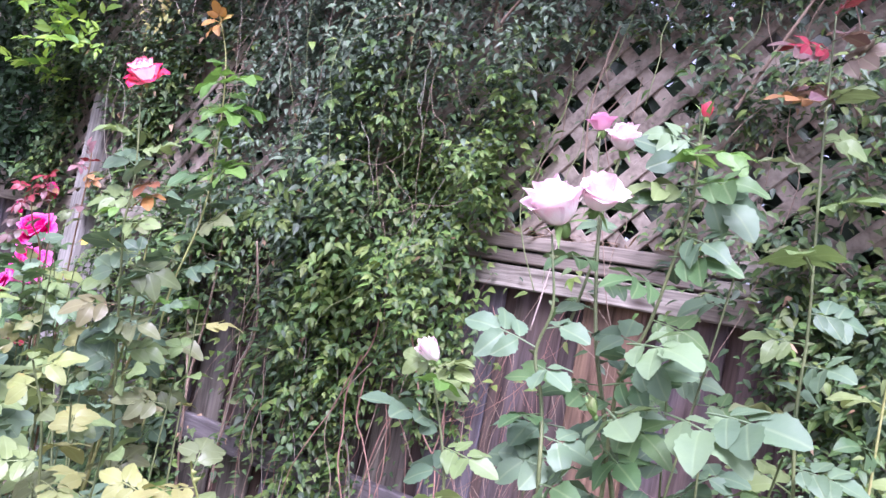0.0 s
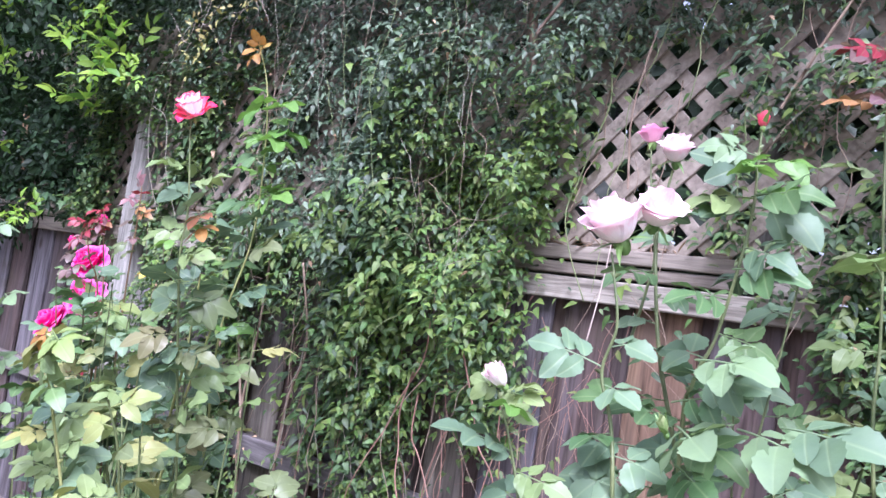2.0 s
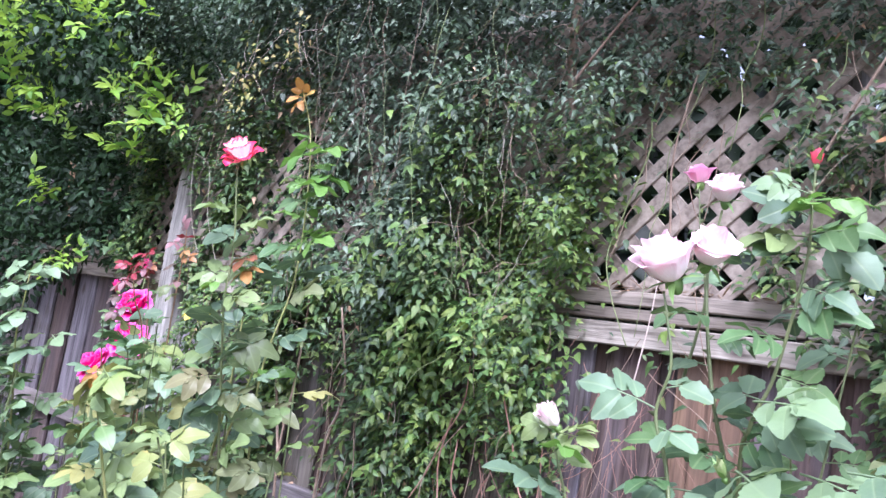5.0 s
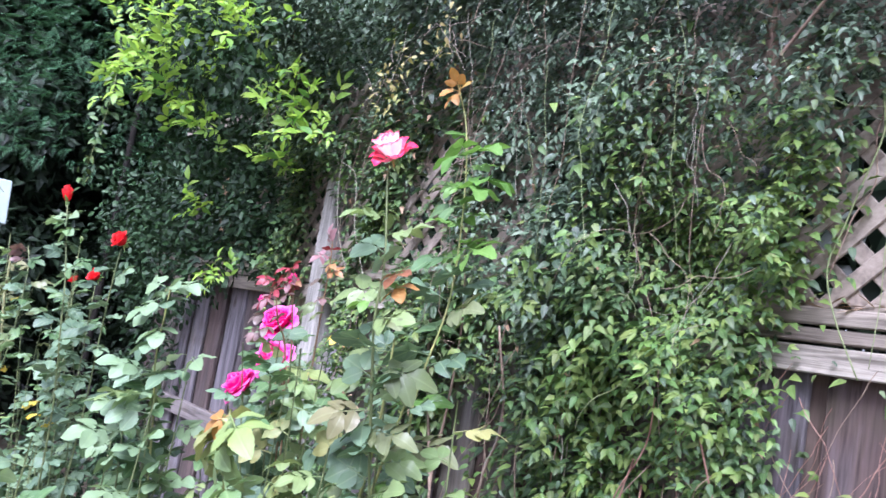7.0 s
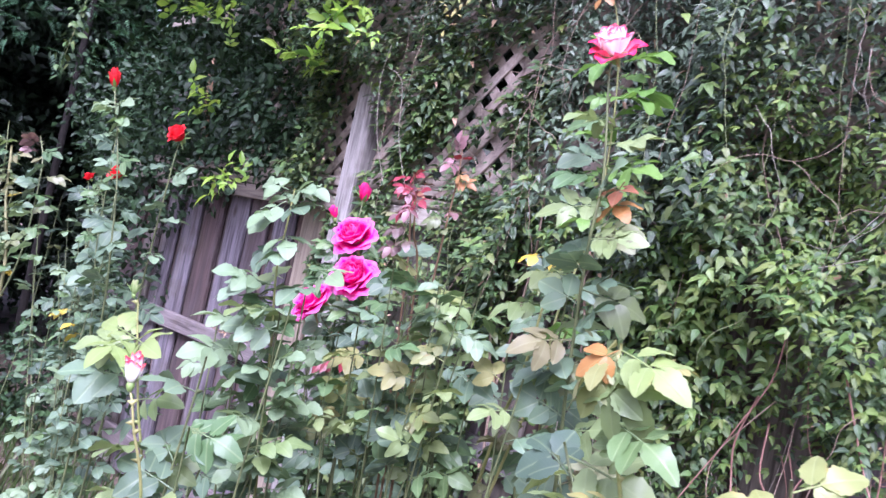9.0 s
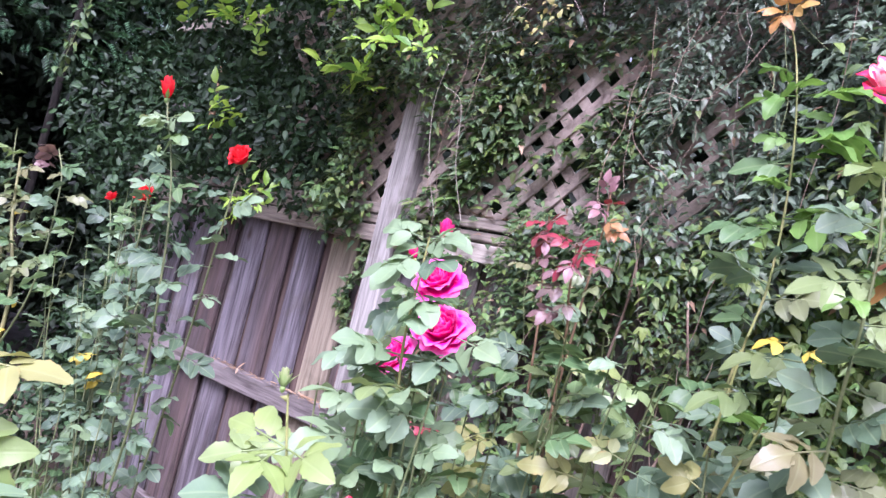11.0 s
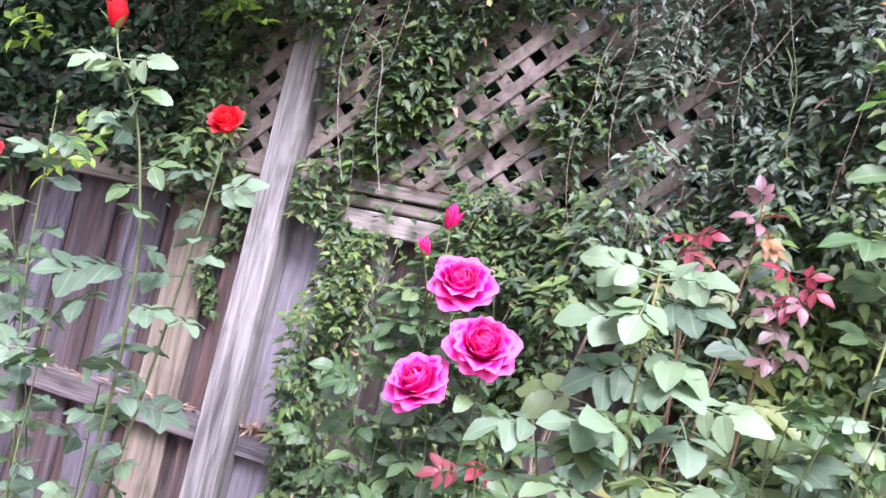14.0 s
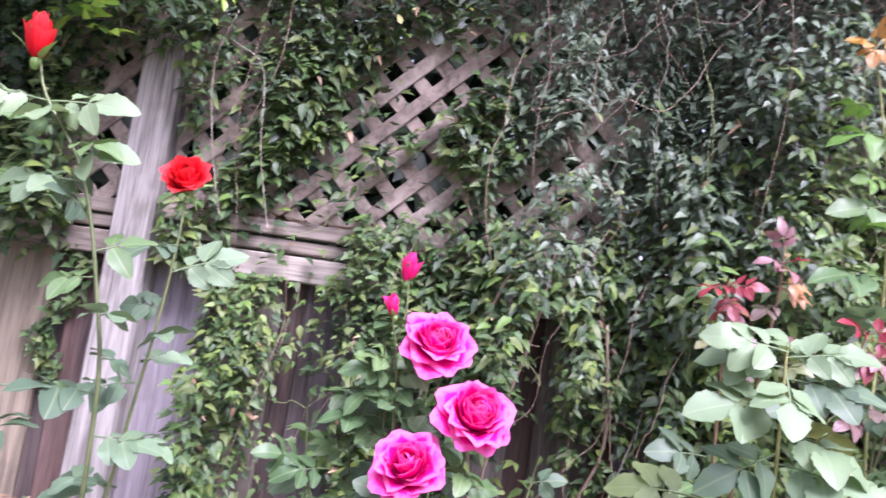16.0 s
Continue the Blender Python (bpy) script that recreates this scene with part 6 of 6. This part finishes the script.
def red_bush():
    rr = random.Random(7)
    base = (0.32, -0.9, 0.0)
    b = thing("rose_bush", "rose bush with scarlet roses above small grey-green leaves", "rose bush", base, "rose bushes")
    tones = ["glaucous", "glaucous", "green"]
    bloom(b, (0.507, -0.93, 1.505), (0.1, -0.75, 0.5), 0.06, "red", rr, 34, 0.6, "open scarlet rose")
    bloom(b, (-0.062, -0.81, 1.4), (0.2, -0.75, 0.5), 0.058, "red", rr, 32, 0.6, "open scarlet rose")
    bloom(b, (0.385, -1.055, 1.605), (0.1, -0.2, 1), 0.058, "red", rr, 10, 0.45, "half-open red bud with green sepals")
    bloom(b, (-0.16, -0.85, 1.375), (-0.3, -0.5, 0.7), 0.04, "red", rr, 14, 0.7, "small red rose")
    bloom(b, (0.21, -0.95, 1.5), (0, 0, 1), 0.025, "green", rr, 5, 0.1, "small green bud")
    for pts, every, top in (([(0.507, -0.925, 1.485), (0.51, -0.93, 1.43), (0.5, -0.93, 1.3), (0.46, -0.92, 1.0)], 0.04, 0.05), ([(0.385, -1.05, 1.59), (0.4, -1.05, 1.55), (0.45, -1.05, 1.48), (0.48, -1.04, 1.38), (0.5, -1.03, 1.25), (0.48, -1.0, 1.0)], 0.042, 0.07),
                            ([(-0.062, -0.805, 1.38), (-0.04, -0.81, 1.3), (0.02, -0.82, 1.0)], 0.03, 0.04), ([(0.21, -0.95, 1.485), (0.22, -0.95, 1.38), (0.24, -0.95, 1.2), (0.28, -0.93, 0.95)], 0.03, 0.04), ([(-0.16, -0.85, 1.36), (-0.1, -0.85, 1.25), (0.0, -0.85, 0.95)], 0.03, 0.03)):
        leafy(b, cane(b, pts, base, rr, 0.004, M_CANE, 14), rr, tones, 0.1, every, top, 0.5)
    for p, away in (((0.35, -0.92, 1.25), (-0.5, -0.7, 0.0)), ((0.35, -0.93, 1.22), (0.3, -0.8, -0.1)), ((0.3, -0.95, 1.12), (-0.6, -0.6, 0)), ((0.42, -0.98, 1.15), (0.6, -0.5, 0))):
        put_leaf(b, p, away, 0.13, "glaucous", rr)
    for p, away, s in (((0.405, -1.05, 1.545), (-0.9, -0.2, 0.1), 0.12), ((0.405, -1.05, 1.545), (0.9, -0.1, 0.1), 0.12), ((0.41, -1.05, 1.535), (0.2, -0.8, -0.1), 0.09), ((0.44, -1.05, 1.495), (0.9, -0.2, 0.15), 0.11), ((0.45, -1.05, 1.47), (-0.9, -0.2, 0.0), 0.11)):
        put_leaf(b, p, away, s, "pale", rr)
    for p in ((0.2, -0.96, 1.02), (0.15, -0.9, 0.95), (0.3, -0.98, 1.0)):
        put_leaf(b, p, (rr.uniform(-1, 1), -0.6, -0.2), 0.08, "yellow", rr)
    fill_canes(b, base, [(0.05, -0.9, 1.3), (0.12, -0.95, 1.2), (0.3, -0.95, 1.2), (0.18, -1.0, 1.05), (0.42, -0.95, 1.1), (-0.12, -0.9, 1.25), (-0.05, -0.8, 1.3), (0.1, -0.85, 1.28), (0.0, -0.95, 1.15), (-0.12, -0.97, 1.12), (-0.05, -1.0, 1.22), (0.05, -0.9, 1.42), (-0.02, -0.88, 1.4), (0.13, -0.93, 1.37)], rr, ["glaucous", "pale", "glaucous", "green"], 0.085, 0.028, 0.45, 0.0032)


def far_bush():
    rr = random.Random(8)
    base = (-0.3, -1.05, 0.0)
    b = thing("rose_bush", "leggy tall rose bush with grey-green leaves and red tips", "rose bush", base, "rose bushes")
    bloom(b, (-0.77, -1.1, 1.815), (0.1, -0.4, 0.9), 0.062, "red", rr, 12, 0.55, "red rose bud opening at the tip")
    bloom(b, (-0.87, -1.22, 1.775), (0.0, -0.5, 0.8), 0.075, "red", rr, 22, 0.85, "open red rose")
    tones = ["light", "green", "glaucous", "pale", "bronze"]
    for pts in ([(-0.77, -1.1, 1.795), (-0.72, -1.1, 1.7), (-0.6, -1.1, 1.5), (-0.45, -1.1, 1.2), (-0.35, -1.08, 0.9)], [(-0.87, -1.21, 1.75), (-0.82, -1.2, 1.6), (-0.65, -1.15, 1.3), (-0.42, -1.1, 0.9)],
                [(-0.19, -1.0, 1.46), (-0.12, -1.0, 1.36), (-0.08, -1.02, 1.1), (-0.2, -1.05, 0.8)], [(-0.5, -1.0, 1.5), (-0.45, -1.0, 1.3), (-0.35, -1.05, 0.9)], [(-0.6, -0.95, 1.35), (-0.5, -1.0, 1.1), (-0.35, -1.05, 0.8)]):
        leafy(b, cane(b, pts, base, rr, 0.005, M_CANE, 16), rr, tones, 0.105, 0.028, 0.05, 0.85 if pts[0][0] < -0.55 else 1.05)
    for pts in ([(-0.42, -1.0, 1.42), (-0.36, -1.0, 1.25), (-0.25, -1.0, 1.09), (-0.24, -1.0, 0.93), (-0.31, -1.0, 0.71), (-0.45, -1.0, 0.35), (-0.52, -1.0, 0.0)], [(-0.33, -1.02, 1.2), (-0.3, -1.01, 1.02), (-0.245, -1.0, 0.92)]):
        path = smooth_path(pts, 9)
        child("cane", tube("cane", path, 0.0035, 0.0075 if len(pts) > 4 else 0.004, M_CANE_STOUT, 7, 14, rr), b, None, "stout arching yellow-green cane" if len(pts) > 4 else "")
        leafy(b, path, rr, ["green", "glaucous", "bronze"], 0.105, 0.022, 0.0, 1.04)
    for z in (1.45, 1.43, 1.41):
        put_leaf(b, (-0.18, -1.0, z), (rr.uniform(-1, 1), -0.6, 0.3), 0.09, "purple", rr)
    for p in ((-0.47, -0.92, 1.28), (-0.3, -0.95, 1.05), (-0.2, -1.0, 0.98)):
        put_leaf(b, p, (rr.uniform(-1, 1), -0.7, -0.1), 0.08, "yellow", rr)
    fill_canes(b, base, [(-0.3, -1.0, 1.3), (-0.75, -1.0, 1.35), (-0.4, -0.9, 1.38), (-0.6, -1.1, 1.45), (-0.2, -0.9, 1.3), (-0.9, -1.1, 1.4)], rr, tones, 0.095, 0.036, 1.08, 0.003, M_CANE)


def white_bud_bush():
    rr = random.Random(9)
    base = (1.42, -1.25, 0.0)
    b = thing("rose_bush", "low rose bush with a white and red bud", "rose bush", base, "rose bushes")
    bloom(b, (1.49, -1.405, 1.155), (-0.15, 0.05, 1), 0.046, "white", rr, 8, 0.18, "white bud tipped with red")
    cane(b, [(1.49, -1.405, 1.135), (1.505, -1.4, 1.1), (1.5, -1.36, 0.95)], base, rr, 0.0035, M_CANE_YELLOW)
    c = cane(b, [(1.3, -1.325, 1.205), (1.31, -1.32, 1.16), (1.33, -1.31, 1.08), (1.36, -1.28, 0.9)], base, rr, 0.0035, M_CANE_YELLOW)
    bloom(b, (1.295, -1.33, 1.22), (-0.1, 0, 1), 0.028, "green", rr, 5, 0.1, "small green bud")
    for away in ((-0.8, -0.3, 0.2), (0.8, -0.3, 0.1), (0.3, -0.8, -0.1), (-0.5, -0.6, -0.2)):
        put_leaf(b, (1.31, -1.32, 1.155), away, 0.11, rr.choice(["fresh", "fresh", "light"]), rr)
    leafy(b, c, rr, ["light", "glaucous"], 0.12, 0.03, 0.1, 0.5)
    fill_canes(b, base, [(1.42, -1.28, 1.16), (1.45, -1.3, 1.08), (1.36, -1.2, 1.06), (1.3, -1.22, 1.0), (1.55, -1.25, 1.0)], rr, ["light", "glaucous", "light", "green"], 0.12, 0.032, 0.5)


def yellowing_bush():
    rr = random.Random(10)
    base = (2.08, -1.1, 0.0)
    b = thing("rose_bush", "rose bush with yellowing copper-edged top leaves", "rose bush", base, "rose bushes")
    c = cane(b, [(1.965, -1.25, 1.3), (1.97, -1.25, 1.25), (2.0, -1.22, 1.1), (2.04, -1.18, 0.85)], base, rr, 0.004, M_CANE_YELLOW)
    for away, tone, s in (((-0.6, -0.3, -0.7), "yellowing", 0.1), ((0.9, -0.3, -0.1), "fresh", 0.1), ((0.1, -0.3, -0.9), "light", 0.1), ((0.6, -0.3, -0.9), "light", 0.1), ((-0.8, 0.2, -0.4), "yellowing", 0.1), ((-0.3, -0.3, -0.9), "yellowing", 0.085), ((-0.6, -0.4, -0.5), "tan", 0.07)):
        put_leaf(b, (1.965, -1.25, 1.295), away, s, tone, rr)
    leafy(b, c, rr, ["yellowing", "light", "green"], 0.085, 0.03, 0.06, 0.5)
    c = cane(b, [(2.11, -1.25, 1.24), (2.11, -1.22, 1.15), (2.1, -1.18, 0.9)], base, rr, 0.004)
    leafy(b, c, rr, ["bronze", "yellowing", "light"], 0.09, 0.026, 0.0, 0.5)
    c = cane(b, [(1.9, -1.2, 1.2), (1.95, -1.2, 1.1), (2.0, -1.15, 0.85)], base, rr, 0.004)
    leafy(b, c, rr, ["light", "light", "glaucous"], 0.115, 0.026, 0.0, 0.5)
    fill_canes(b, base, [(2.02, -1.18, 1.14), (1.95, -1.28, 1.1), (2.15, -1.25, 1.1), (1.85, -1.2, 1.06), (2.2, -1.1, 1.05), (2.05, -1.1, 1.12), (1.8, -1.12, 1.12), (1.77, -1.02, 1.17), (1.88, -1.05, 1.14)], rr, ["glaucous", "light", "yellowing", "light", "green"], 0.11, 0.03, 0.5)


def low_bush():
    rr = random.Random(12)
    base = (2.36, -1.05, 0.0)
    b = thing("rose_bush", "low rose bush with yellow-green and copper leaves", "rose bush", base, "rose bushes")
    for p in ((2.33, -1.2, 1.19), (2.27, -1.2, 1.15), (2.41, -1.2, 1.16), (2.22, -1.18, 1.1), (2.45, -1.15, 1.1)):
        c = cane(b, [p, (p[0] + 0.01, p[1] + 0.03, p[2] - 0.12)], base, rr, 0.0035, M_CANE_YELLOW)
        leafy(b, c, rr, ["yellowing", "light", "light"], 0.11, 0.024, 0.0, 0.5, ["yellowing", "bronze", "yellowing"], 0.035)
    fill_canes(b, base, [(2.3, -1.1, 1.06), (2.4, -1.1, 1.05), (2.25, -1.2, 1.02)], rr, ["light", "green", "glaucous"], 0.12, 0.032, 0.5)


def pale_bud_bush():
    rr = random.Random(14)
    base = (1.34, -1.5, 0.0)
    b = thing("rose_bush", "rose shoot with large pale yellow-green leaves and a green bud", "rose bush", base, "rose bushes")
    bloom(b, (1.258, -1.613, 1.228), (-0.5, 0.3, 0.8), 0.021, "green", rr, 5, 0.1, "closed green bud with long sepals")
    cane(b, [(1.26, -1.611, 1.218), (1.272, -1.606, 1.19), (1.285, -1.59, 1.14), (1.31, -1.55, 0.95)], base, rr, 0.0032, M_CANE_YELLOW, 8)
    for p, away, tone, s in (((1.265, -1.607, 1.205), (0.75, 0.6, 0.12), "yellowing", 0.115), ((1.265, -1.607, 1.2), (-0.7, -0.5, -0.35), "fresh", 0.12), ((1.27, -1.605, 1.195), (0.2, -0.3, -0.9), "fresh", 0.11), ((1.27, -1.605, 1.195), (-0.3, -0.6, -0.75), "yellowing", 0.12),
                             ((1.268, -1.606, 1.2), (-0.6, 0.6, 0.0), "fresh", 0.1), ((1.275, -1.6, 1.17), (0.6, 0.2, -0.6), "fresh", 0.11), ((1.285, -1.59, 1.14), (-0.8, 0.2, -0.2), "glaucous", 0.12), ((1.29, -1.585, 1.12), (0.8, -0.2, -0.2), "glaucous", 0.12), ((1.3, -1.57, 1.08), (-0.3, -0.8, 0.0), "fresh", 0.12)):
        put_leaf(b, p, away, s, tone, rr)


pink_bush()
right_bush()
bicolour_bush()
magenta_bush()
red_leaved_bush()
shoot_bush()
red_bush()
far_bush()
white_bud_bush()
yellowing_bush()
low_bush()
pale_bud_bush()


# ---- grass at the foot of the fence ----
g = np.random.default_rng(91)
n = 7000
p = np.stack([g.uniform(-3.2, 2.5, n), g.uniform(-1.4, -0.02, n), np.zeros(n)], 1)
tip = np.stack([g.normal(0, 0.35, n), g.normal(0, 0.35, n), np.ones(n)], 1)
grass = joined("grass", M_GRASS, blade([(0, 0.03), (0.5, 0.025), (1, 0)], 0.2, 0.3), aim(p, tip, g.normal(0, 1, (n, 3)), g.uniform(0.06, 0.22, n)))
tagged(new("grass", grass), "rough grass and weeds under the roses", "grass", kind="stuff")
